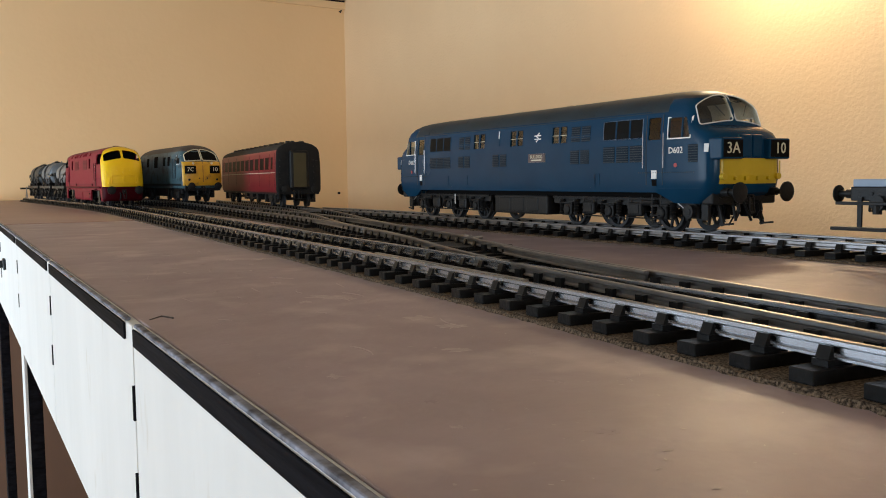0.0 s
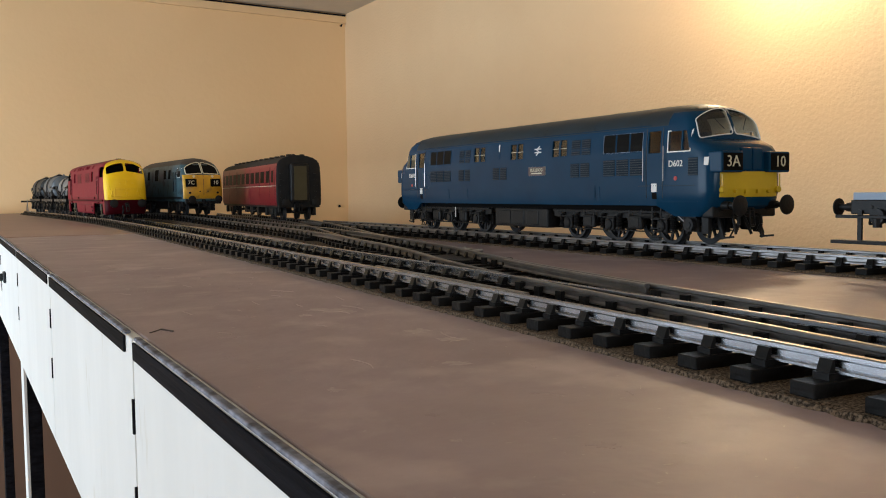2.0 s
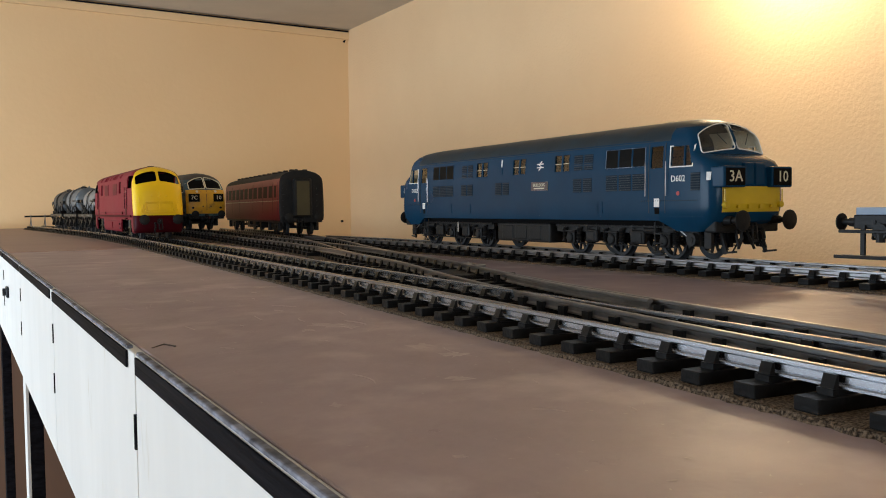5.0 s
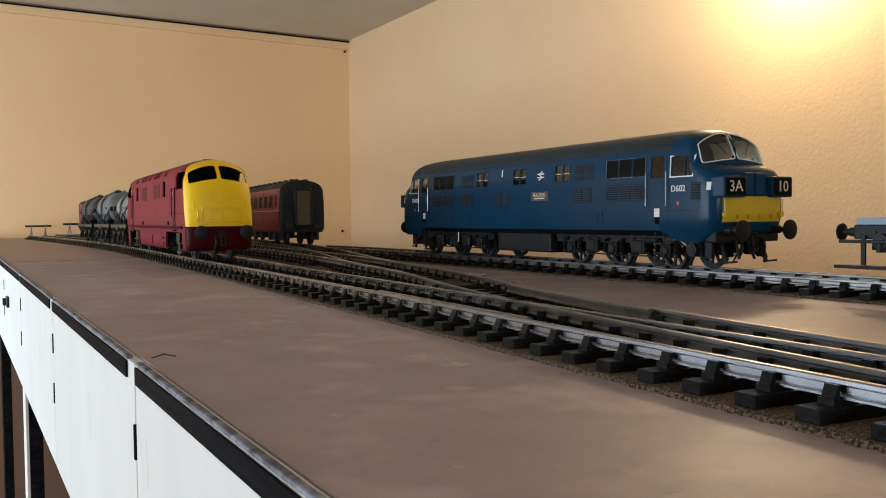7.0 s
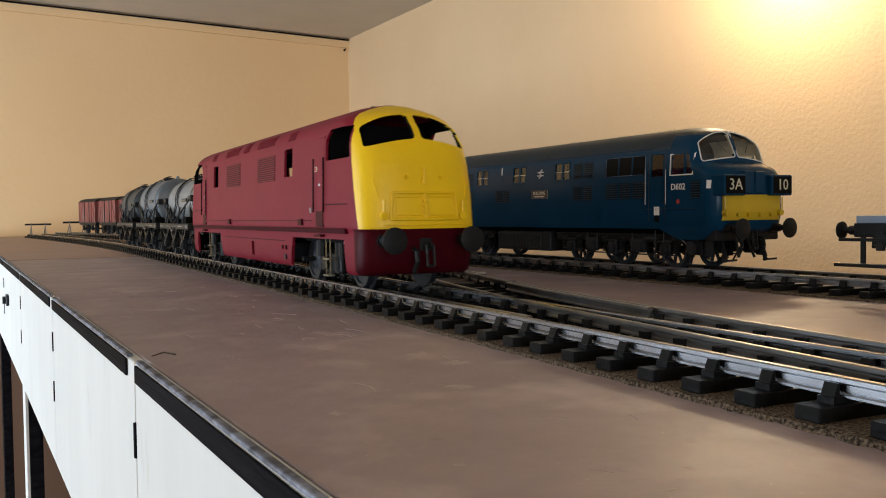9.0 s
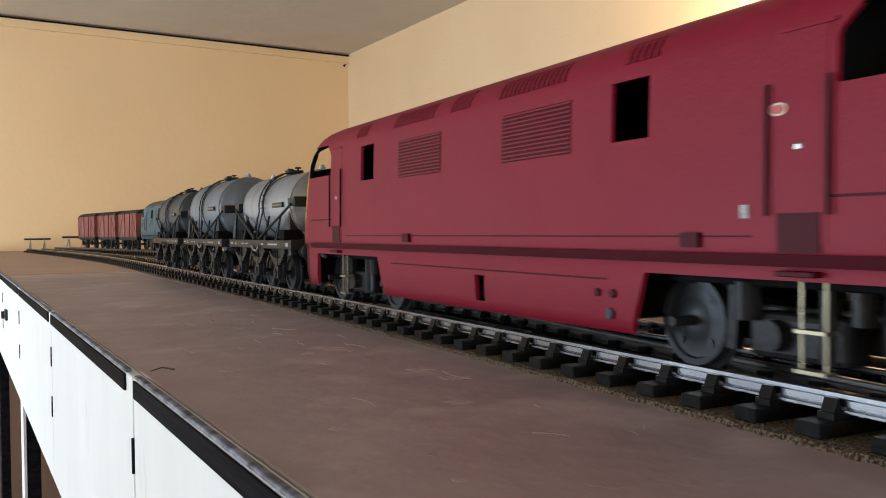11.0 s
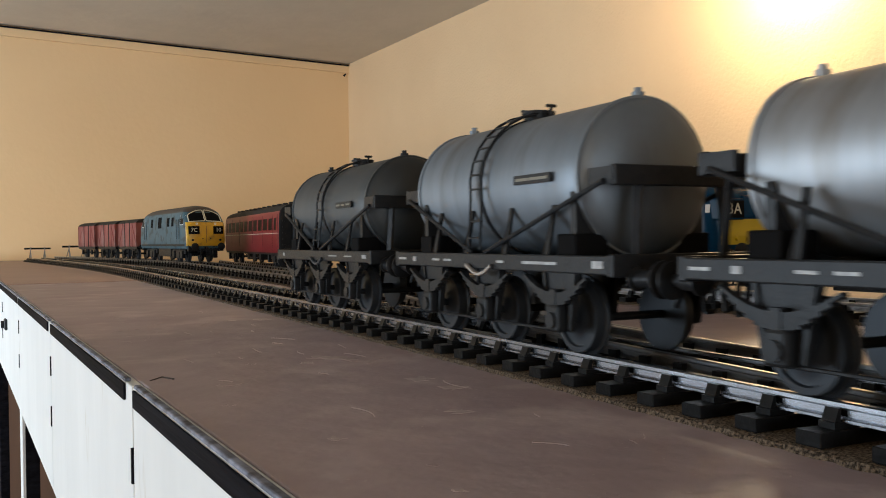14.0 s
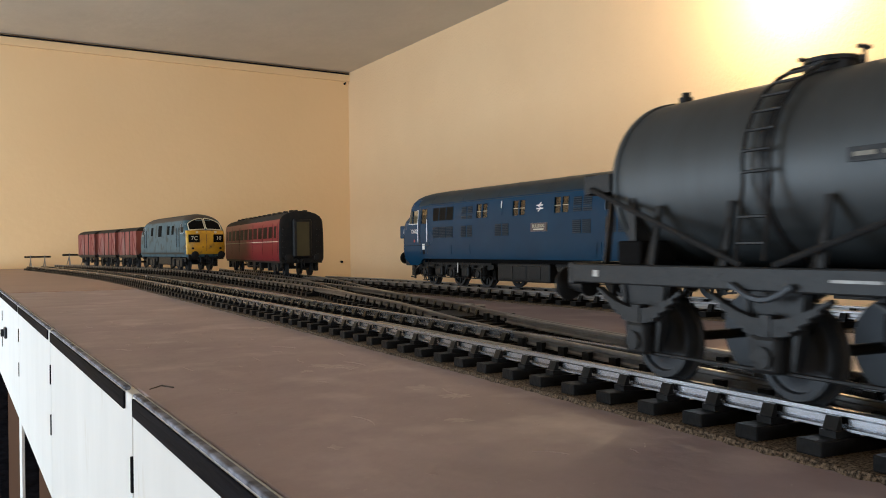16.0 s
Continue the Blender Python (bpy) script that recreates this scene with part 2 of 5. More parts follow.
def text(words, size, material, m, parent, name="lettering", label="", depth=0.15):
    """Raised lettering from the built-in font, size in mm, at the pose m in its thing's space."""
    cu = bpy.data.curves.new(name, "FONT")
    cu.body, cu.size, cu.extrude, cu.align_x, cu.align_y = words, size * MM, depth * MM, "CENTER", "CENTER"
    cu.resolution_u = 2
    tmp = bpy.data.objects.new(name, cu)
    scene.collection.objects.link(tmp)
    me = bpy.data.meshes.new_from_object(tmp.evaluated_get(bpy.context.evaluated_depsgraph_get()))
    bpy.data.objects.remove(tmp)
    me.materials.clear()
    me.materials.append(material)
    ob = new(name, me)
    ob.parent = parent
    ob.matrix_basis = m
    if label:
        ob["label"] = label
    return ob


def cut(ob, cutter):
    """Cut the solid in the bmesh cutter out of ob, for good."""
    c = new("cutter", mesh_of("cutter", cutter, DARK))
    md = ob.modifiers.new("cut", "BOOLEAN")
    md.object, md.operation, md.solver = c, "DIFFERENCE", "EXACT"
    dg = bpy.context.evaluated_depsgraph_get()
    dg.update()
    me = bpy.data.meshes.new_from_object(ob.evaluated_get(dg))
    ob.modifiers.clear()
    ob.data = me
    bpy.data.objects.remove(c)
    return ob


# ---- vehicle bodies: a stack of plan outlines, each (z, half width, half length, nose depth, squareness) ----
def at_level(stack, z):
    for a, b in zip(stack, stack[1:]):
        if a[0] <= z <= b[0]:
            k = (z - a[0]) / max(b[0] - a[0], 1e-6)
            return [p + (q - p) * k for p, q in zip(a, b)]
    return list(stack[0] if z < stack[0][0] else stack[-1])


def outline(level, stations, arc=14):
    z, w, ln, d, n = level
    pts = [(w, y) for y in stations if abs(y) < ln - d - 0.5]
    pts = [(w, -(ln - d))] + pts + [(w, ln - d)]
    front = []
    for k in range(1, 2 * arc):
        a = math.pi * k / (2 * arc)
        c, s = math.cos(a), math.sin(a)
        front.append((w * math.copysign(abs(c) ** (2 / n), c), (ln - d) + d * abs(s) ** (2 / n)))
    right = [(w, -(ln - d))] + [(w, max(-(ln - d), min(ln - d, y))) for y in stations] + [(w, ln - d)]
    return right + front + [(-x, -y) for x, y in right] + [(-x, -y) for x, y in front]


def hull(bm, stack, stations, inset=0.0, floor=None, arc=14):
    rings = []
    for lv in stack:
        lv = list(lv)
        lv[0], lv[1], lv[2] = lv[0] - inset * (0.0 if lv[0] < 40 else 1.0), max(lv[1] - inset, 0.2), lv[2] - inset
        if floor is not None and lv is not None and lv[0] < floor:
            lv[0] = floor
        rings.append([bm.verts.new(Vector((x, y, lv[0])) * MM) for x, y in outline(lv, stations, arc)])
    n = len(rings[0])
    faces = []
    for r0, r1 in zip(rings, rings[1:]):
        for k in range(n):
            faces.append(bm.faces.new((r0[k], r0[(k + 1) % n], r1[(k + 1) % n], r1[k])))
    faces.append(bm.faces.new(rings[0]))
    faces.append(bm.faces.new(rings[-1]))
    bmesh.ops.remove_doubles(bm, verts=bm.verts, dist=2e-6)
    return faces


def side_x(stack, y, z):
    z, w, ln, d, n = at_level(stack, z)
    t = max(0.0, (abs(y) - (ln - d)) / d)
    return w * max(0.0, 1 - min(t, 1) ** n) ** (1 / n)


def front_y(stack, x, z):
    z, w, ln, d, n = at_level(stack, z)
    return (ln - d) + d * max(0.0, 1 - min(abs(x) / w, 1) ** n) ** (1 / n)


def side_panel(bm, stack, y0, y1, z0, z1, off, thick=0.5, sgn=1, ny=2, nz=3):
    """A thin panel that follows the body side, standing off it by off mm."""
    grid = [[[bm.verts.new(Vector((sgn * (side_x(stack, y, z) + o), y, z)) * MM) for z in (z0 + (z1 - z0) * j / nz for j in range(nz + 1))]
             for y in (y0 + (y1 - y0) * i / ny for i in range(ny + 1))] for o in (off - thick, off)]
    shell(bm, grid)
    return bm


def front_panel(bm, stack, x0, x1, z0, z1, off, thick=0.5, sgn=1, nx=8, nz=4, top=None):
    """A thin panel that follows the nose; top(x) may bend its upper edge."""
    grid = []
    for o in (off - thick, off):
        g = []
        for i in range(nx + 1):
            x = x0 + (x1 - x0) * i / nx
            zt = z1 if top is None else top(x)
            g.append([bm.verts.new(Vector((sgn * x, sgn * (front_y(stack, x, z) + o), z)) * MM) for z in (z0 + (zt - z0) * j / nz for j in range(nz + 1))])
        grid.append(g)
    shell(bm, grid)
    return bm


def shell(bm, grid):
    a, b = grid
    nx, nz = len(a) - 1, len(a[0]) - 1
    for i in range(nx):
        for j in range(nz):
            bm.faces.new((a[i][j], a[i + 1][j], a[i + 1][j + 1], a[i][j + 1]))
            bm.faces.new((b[i][j], b[i][j + 1], b[i + 1][j + 1], b[i + 1][j]))
    for i in range(nx):
        bm.faces.new((a[i][0], b[i][0], b[i + 1][0], a[i + 1][0]))
        bm.faces.new((a[i][nz], a[i + 1][nz], b[i + 1][nz], b[i][nz]))
    for j in range(nz):
        bm.faces.new((a[0][j], a[0][j + 1], b[0][j + 1], b[0][j]))
        bm.faces.new((a[nx][j], b[nx][j], b[nx][j + 1], a[nx][j + 1]))


# ---- the room ----
WX, WY, BX, BY, CZ, FZ = 1.16, 2.75, -1.75, -2.2, 0.628, -1.30
CT, FALL = CZ + 0.07, 0.022  # wall tops, and the ceiling's fall per metre towards the long wall


def slab(name, x0, x1, y0, y1, z0, z1, material, label="", kind="structure", bevel=0.0):
    return tagged(part(name, box(bmesh.new(), x0, x1, y0, y1, z0, z1, 1.0, bevel), material), label, "", "", kind)


slab("floor", BX - .1, WX + .1, BY - .1, WY + .1, FZ - .1, FZ, FLOOR, "dark brown timber floor under the layout")
ceiling = slab("ceiling", BX - .1, WX + .1, BY - .1, WY + .1, CZ, CZ + .1, CEILING, "low off-white plaster ceiling")
for v in ceiling.data.vertices:
    v.co.z += (WX - v.co.x) * FALL
slab("wall_long", WX, WX + .1, BY, WY, FZ, CZ, PLASTER, "cream textured plaster wall behind the tracks")
slab("wall_end", BX, WX + .1, WY, WY + .1, FZ, CT, PLAIN_PLASTER, "cream plaster end wall behind the sidings")
bm = bmesh.new()
for a in ((BX, -1.1, FZ, CT), (0.0, WX + .1, FZ, CT), (-1.1, 0.0, FZ, -0.4), (-1.1, 0.0, 0.4, CT)):
    box(bm, a[0], a[1], BY - .1, BY, a[2], a[3], 1.0)
tagged(part("wall_back", bm, PLASTER), "cream plaster wall with a window opening", kind="structure")
bm = bmesh.new()
for a in ((BY, 0.75, FZ, CT), (2.45, WY, FZ, CT), (0.75, 2.45, FZ, -0.65), (0.75, 2.45, 0.45, CT)):
    box(bm, BX - .1, BX, a[0], a[1], a[2], a[3], 1.0)
tagged(part("wall_window", bm, PLASTER), "cream plaster wall with a window opening", kind="structure")
trim = slab("trim", BX, WX, WY - 0.012, WY, CZ - 0.030, CZ - 0.004, PLAIN_PLASTER, "thin pale cornice strip under the ceiling")

cord = slab("cord", BX, WX - .004, WY - 0.017, WY - 0.012, CZ - 0.0085, CZ - 0.0045, BLACK, "dark gap and cord along the ceiling edge")
for ob in (trim, cord):
    for v in ob.data.vertices:
        v.co.z += (WX - v.co.x) * FALL
bm = bmesh.new()
rod(bm, (1.128, WY - .006, .003), (1.128, WY, .003), .004, 10, 1.0)
tagged(part("wall_nail", bm, BLACK), "small dark nail in the plaster wall", "nail")
bm = bmesh.new()
rod(bm, (WX - .014, WY - .002, CZ - .040), (WX - .014, WY - .012, CZ - .034), .0018, 8, 1.0)
rod(bm, (WX - .014, WY - .012, CZ - .034), (WX - .022, WY - .012, CZ - .040), .0018, 8, 1.0)
tagged(part("wall_hook", bm, BLACK), "small dark metal hook in the room corner", "hook")

# ---- the layout board ----
EX, RX = 0.0507, 0.515
# marks on the paint: x, y, half length, half width, turn
BLOTS_PALE = [(0.1311, 0.3304, 0.0064, 0.0047, -34), (0.1174, 0.3220, 0.0022, 0.0033, -34), (0.1348, 0.3219, 0.0022, 0.0034, -34), (0.1485, 0.3423, 0.0005, 0.0026, -34), (0.1358, 0.2640, 0.0037, 0.0034, -33), (0.1373, 0.2426, 0.0037, 0.0038, -33), (0.1191, 0.2083, 0.0032, 0.0022, -32), (0.0813, 0.1425, 0.0013, 0.0010, -31), (0.0779, 0.1950, 0.0017, 0.0021, -32), (0.1805, 0.3764, 0.0056, 0.0050, -35), (0.1619, 0.5175, 0.0049, 0.0052, -36), (0.0753, 0.7430, 0.0010, 0.0083, -38)]
BLOTS_DARK = [(0.0986, 0.3308, 0.0014, 0.0022, -34), (0.0785, 0.2872, 0.0031, 0.0031, -33), (0.0688, 0.2510, 0.0016, 0.0018, -32), (0.0859, 0.1617, 0.0013, 0.0013, -31), (0.1027, 0.1257, 0.0028, 0.0017, -31)]
BOARD_FAR = mat("board_paint_far", (0.38, 0.25, 0.205), 0.5, second=(0.31, 0.205, 0.168), scale=9, amount=0.6, bump=0.0003, bump_scale=90)
SCUFF = mat("pale_scuff", (0.46, 0.38, 0.365), 0.5, second=(0.34, 0.27, 0.275), scale=240, amount=0.4)
SMUDGE = mat("dark_smudge", (0.27, 0.205, 0.21), 0.48, second=(0.35, 0.27, 0.28), scale=120, amount=0.5)
board = tagged(new("layout_board"), "brown painted plywood layout board, scuffed and stained", kind="structure")
part("board_sheet", box(bmesh.new(), EX + .004, RX, -1.30, 1.1295, -0.012, 0.0, 1.0, .0004), BOARD, board)
part("board_sheet", box(bmesh.new(), EX + .004, RX, 1.1305, 2.745, -0.012, 0.0005, 1.0, .0004), BOARD_FAR, board, "redder brown far sheet")


def blot(name, x, y, rx, ry, turn, material, ragged=.5):
    """A thin irregular mark lying on the board."""
    bm = bmesh.new()
    n = 22
    rim = []
    for k in range(n):
        a = 2 * math.pi * k / n
        r = 1 + random.uniform(-ragged, ragged) * random.choice((1, 1, 1.6))
        p = Vector((math.cos(a) * rx * r, math.sin(a) * ry * r, 0))
        p.rotate(Euler((0, 0, radians(turn))))
        rim.append((x + p.x, y + p.y))
    lo = [bm.verts.new((a, b, -.0002)) for a, b in rim]
    hi = [bm.verts.new((a, b, .00004)) for a, b in rim]
    bm.faces.new(lo), bm.faces.new(hi)
    for k in range(n):
        bm.faces.new((lo[k], lo[(k + 1) % n], hi[(k + 1) % n], hi[k]))
    part(name, bm, material, board)


for x, y, rx, ry, t in BLOTS_PALE:
    blot("scuff", x, y, rx, ry, t, SCUFF)
for x, y, rx, ry, t in BLOTS_DARK:
    blot("smudge", x, y, rx, ry, t, SMUDGE)
# long faint scratches in the paint
scratches = bmesh.new()
rnd = random.Random(5)
for k in range(46):
    x, y, a, ln = rnd.uniform(.07, .15), rnd.uniform(.14, .62), rnd.uniform(-.5, .9), rnd.uniform(.003, .018)
    bend = rnd.uniform(-.25, .25)
    for i in range(4):
        b = a + bend * i
        d = Vector((math.sin(b), math.cos(b), 0)) * ln / 4
        bar(scratches, (x, y, .00004), (x + d.x, y + d.y, .00004), rnd.uniform(.00012, .0003), .00012, 1.0)
        x, y = x + d.x, y + d.y
tagged(part("paint_scratches", scratches, SCUFF, board, "faint pale scratches in the paint"), kind="stuff")
bm = bmesh.new()
bar(bm, (.0575, .3090, .0001), (.0625, .3150, .0002), .0004, .0003, 1.0)
bar(bm, (.0625, .3150, .0002), (.0650, .3080, .0002), .0006, .0004, 1.0)
part("gouge", bm, CREST, board, "dark gouge in the paint beside the edge")

# countless tiny pale flecks and dust on the paint
flecks = bmesh.new()
rnd = random.Random(11)
for k in range(420):
    x, y = rnd.uniform(.062, .165), .06 + 1.0 * rnd.random() ** 1.6
    a, b, t = rnd.uniform(.0002, .0011), rnd.uniform(.00012, .0004), rnd.uniform(0, 3.14)
    if x > .145 + .025 * y:
        continue
    flecks.faces.new([flecks.verts.new((x + math.cos(u) * a * r * math.cos(t) - math.sin(u) * b * r * math.sin(t), y + math.cos(u) * a * r * math.sin(t) + math.sin(u) * b * r * math.cos(t), .00012))
                      for u, r in [(math.tau * q / 7, rnd.uniform(.6, 1.2)) for q in range(7)]])
tagged(part("paint_flecks", flecks, SCUFF, board, "tiny pale flecks on the paint"), kind="stuff")

# front fascia of the board: plywood lengths, taped top edge
fascia = thing("layout_fascia", "white painted plywood fascia with black taped top edge", "fascia")
joints = [-1.30, -0.80, -0.53, -0.255, 0.022, 0.303, 0.576, 0.864, 1.15, 1.43, 1.72, 2.0, 2.3, 2.745]
for a, b in zip(joints, joints[1:]):
    bm = box(bmesh.new(), EX, EX + .004, a + .0012, b - .0012, -0.1005, -0.0005, 1.0, 0.0006)
    part("panel", bm, WHITE, fascia)
    bm = box(bmesh.new(), EX - .0009, EX - .0001, a + .0118, b - .005, -0.0066, -0.0008, 1.0, 0.0003)
    part("tape", bm, BLACK, fascia, "black edging tape with a chipped grey rim")
    bm = box(bmesh.new(), EX - .0004, EX + .0018, a + .0118, b - .005, -0.0004, 0.0008, 1.0, 0.0005)
    part("edge_strip", bm, EDGE, fascia, "chipped grey edge strip")
    for z0, z1 in ((-0.032, -0.0205), (-0.062, -0.050)):
        bm = box(bmesh.new(), EX - .0006, EX + .001, b - .0008, b + .0010, z0, z1, 1.0)
        part("slot", bm, BLACK, fascia)
bm = box(bmesh.new(), EX - .003, EX, 1.050, 1.068, -.045, -.033, 1.0, .0015)
rod(bm, (EX - .006, 1.059, -.039), (EX - .002, 1.059, -.039), .004, 12, 1.0)
part("bolt", bm, WHEEL, fascia, "small metal fixing bolt")

# supports below the board
def board_leg(x0, x1, y0, y1, edge):
    leg = thing("board_leg", "black timber leg with a pale edge under the layout board", "leg", "legs of the layout")
    part("post", box(bmesh.new(), x0, x1, y0, y1, FZ, -0.012, 1.0, .001), BLACK, leg)
    if edge:
        part("edging", box(bmesh.new(), x0 - .0035, x0 - .0002, y0, y1, FZ, -0.012, 1.0, .0005), WHITE, leg, "pale bare edge of the leg")


board_leg(.0727, .0875, 1.15, 1.19, True)
board_leg(.066, .080, 1.66, 1.70, False)
board_leg(.46, .49, 1.15, 1.19, False)
board_leg(.46, .49, -.9, -.86, False)
board_leg(.07, .085, -.9, -.86, False)
slab("wall_lower_end", 0.02, 0.60, 2.60, 2.62, FZ, -0.02, TIMBER, "brown timber boarding under the far end of the layout")
slab("wall_lower", 0.60, 0.62, -1.3, 2.6, FZ, -0.10, TIMBER, "brown timber boarding under the layout")

# ---- tracks ----
def spline(pts, step=0.01):
    """Smooth path through (y, x) points as a list of (x, y), and a function of y."""
    ys, xs = np.array([p[0] for p in pts]), np.array([p[1] for p in pts])
    n = len(ys)
    h = np.diff(ys)
    A, r = np.zeros((n, n)), np.zeros(n)
    A[0, 0] = A[-1, -1] = 1
    for i in range(1, n - 1):
        A[i, i - 1], A[i, i], A[i, i + 1] = h[i - 1], 2 * (h[i - 1] + h[i]), h[i]
        r[i] = 3 * ((xs[i + 1] - xs[i]) / h[i] - (xs[i] - xs[i - 1]) / h[i - 1])
    c = np.linalg.solve(A, r)

    def at(y):
        i = int(min(max(np.searchsorted(ys, y) - 1, 0), n - 2))
        d = (c[i + 1] - c[i]) / (3 * h[i])
        b = (xs[i + 1] - xs[i]) / h[i] - h[i] * (2 * c[i] + c[i + 1]) / 3
        t = y - ys[i]
        return float(xs[i] + b * t + c[i] * t * t + d * t ** 3)
    return at


LINE_A = spline([(-1.3, .1205), (-.4, .1605), (.12, .184), (.45, .199), (.8, .2125), (1.2, .2275), (1.5, .233), (1.8, .2265), (2.1, .214), (2.55, .188)])
LINE_B = spline([(-.06, .1758), (.10, .196), (.25, .216), (.41, .246), (.52, .274), (.65, .297), (.76, .322), (.95, .370), (1.13, .407), (1.35, .432), (1.6, .460), (1.75, .477)])
LINE_C = spline([(-1.3, .4316), (0, .4316), (.6, .4316), (.85, .4316), (1.0, .426), (1.12, .416)])
LINE_D = spline([(.60, .287), (.72, .308), (.85, .324), (1.0, .335), (1.2, .339), (1.36, .338), (1.515, .333), (1.67, .325), (1.9, .303), (2.13, .272), (2.36, .236)])


def lift(line, y):
    """The siding climbs a little on packed underlay towards the far end."""
    k = min(max((y - 1.0) / .5, 0), 1) if line is LINE_D else 0.0
    return .0048 * k * k * (3 - 2 * k)


def along(line, y):
    """The pose of a frame on the rails of a line at y, +y of the frame towards the camera's end."""
    e = 0.02
    turn = math.degrees(math.atan2(line(y + e) - line(y - e), 2 * e))
    return pose(line(y), y, RAIL + lift(line, y), 0, 0, 180 - turn)


def rail_path(line, y0, y1, off, step=0.012):
    n = max(2, int((y1 - y0) / step))
    out = []
    for i in range(n + 1):
        y = y0 + (y1 - y0) * i / n
        s = (line(y + .005) - line(y - .005)) / .01
        k = 1 / math.hypot(1, s)
        out.append((line(y) + off * k, y - off * s * k, lift(line, y)))
    return out


RAIL_SHAPE = [(-.0013, .0062), (-.0013, .0068), (-.0005, .0074), (-.0005, .0088), (-.0011, .0093), (-.0011, .0102), (-.0008, .0105),
              (.0008, .0105), (.0011, .0102), (.0011, .0093), (.0005, .0088), (.0005, .0074), (.0013, .0068), (.0013, .0062)]


def sleeper_mesh(half0, half1, rails, name="sleeper"):
    """A moulded sleeper from -half0 to half1 mm with a pair of chairs at each rail."""
    bm = bmesh.new()
    box(bm, -half0, half1, -3.4, 3.4, 1.5, 4.8, MM, 0.3)
    for r in rails:
        box(bm, r - 3.8, r + 3.8, -2.2, 2.2, 4.7, 6.3)
        for s in (-1, 1):
            v0 = len(bm.verts)
            box(bm, r + s * 1.5, r + s * 3.3, -1.8, 1.8, 6.2, 9.2)
            bm.verts.ensure_lookup_table()
            for v in bm.verts[v0:]:
                if v.co.z > 8e-3:
                    v.co.x = (r + s * (1.5 + 0.35 * (abs(v.co.x / MM - r) - 1.5))) * MM
    return mesh_of(name, bm, SLEEPER)


PLAIN = sleeper_mesh(26.2, 26.2, (-16.8, 16.8))


def lay_track(name, line, y0, y1, label, rails, sleepers=None, bed=True, step=0.0184, steel=None, first=None):
    tr = thing(name, label, "track", "model railway tracks")
    for off, a, b in rails:
        part("rail", sweep(bmesh.new(), rail_path(line, a, b, off), RAIL_SHAPE), steel or STEEL, tr, smooth=30)
    ys = np.arange(first or (sleepers[0] if sleepers else y0), sleepers[1] if sleepers else y1, step)
    for y in ys:
        y = float(y) + random.uniform(-.0004, .0004)
        ob = new("sleeper", PLAIN)
        ob.parent = tr
        ob.matrix_basis = pose(line(y), y, lift(line, y), 0, 0, -math.degrees(math.atan((line(y + .01) - line(y - .01)) / .02)) + random.uniform(-.6, .6))
    if bed:
        bm = bmesh.new()
        rings = []
        mid = rail_path(line, y0, y1, 0, .0035)
        for p, q in zip(mid, mid[1:]):
            a, b = .0278 + random.uniform(-.0008, .0008), .0278 + random.uniform(-.0008, .0008)
            rings.append([bm.verts.new((p[0] + d, p[1], z + (p[2] if z > 0 else 0))) for d, z in ((-a - .0008, -.001), (-a, .0008 + random.uniform(0, .0008)), (-a + .003, .0015), (b - .003, .0015), (b, .0011), (b + .0008, -.001))])
        for r0, r1 in zip(rings, rings[1:]):
            for k in range(5):
                bm.faces.new((r0[k], r0[k + 1], r1[k + 1], r1[k]))
        part("cork_bed", bm, CORK, tr, "granular brown cork underlay")
    return tr


G = 0.0168
TOE, FROG, CLEAR_Y = -0.06, 0.335, 0.44
main = lay_track("main_track", LINE_A, -1.3, 2.54, "black-sleepered model railway track with steel rails on cork", [(-G, -1.3, 2.54), (G, -1.3, 2.54)], step=.0181, first=-1.2848)
lay_track("wall_track", LINE_C, -1.3, 1.05, "straight model track with black sleepers under the blue locomotive", [(-G, -1.3, 1.11), (G, -1.3, 1.11)], steel=DULLSTEEL, step=.0187, first=-1.2955)
lay_track("siding_track", LINE_D, .62, 2.36, "weathered siding track under the vans and locomotive", [(-G, .62, 2.36), (G, .62, 2.36)], sleepers=(.80, 2.36), steel=DULLSTEEL)
turn = lay_track("turnout_track", LINE_B, CLEAR_Y - .05, 1.74, "turnout and curved siding track leading to the red coach",
                 [(-G, TOE, 1.74), (G, TOE, 1.74)], sleepers=(CLEAR_Y + .02, 1.74), steel=DULLSTEEL)
# long timbers that carry both routes of the turnout
for y in np.arange(-1.2848, 2.54, 0.0181):
    y = float(y)
    if 0.0 < y < CLEAR_Y:
        far = LINE_B(y) + .0255
        x0 = LINE_A(y) + .022
        bm = box(bmesh.new(), x0, far, y - .0034, y + .0034, .0016, .0048, 1.0, .0003)
        for r in (LINE_B(y) - G, LINE_B(y) + G):
            for s in (-1, 1):
                box(bm, r + s * .0015 if s > 0 else r - .0034, r + .0034 if s > 0 else r - .0015, y - .0019, y + .0019, .0047, .0086, 1.0)
        part("timber", bm, SLEEPER, turn)
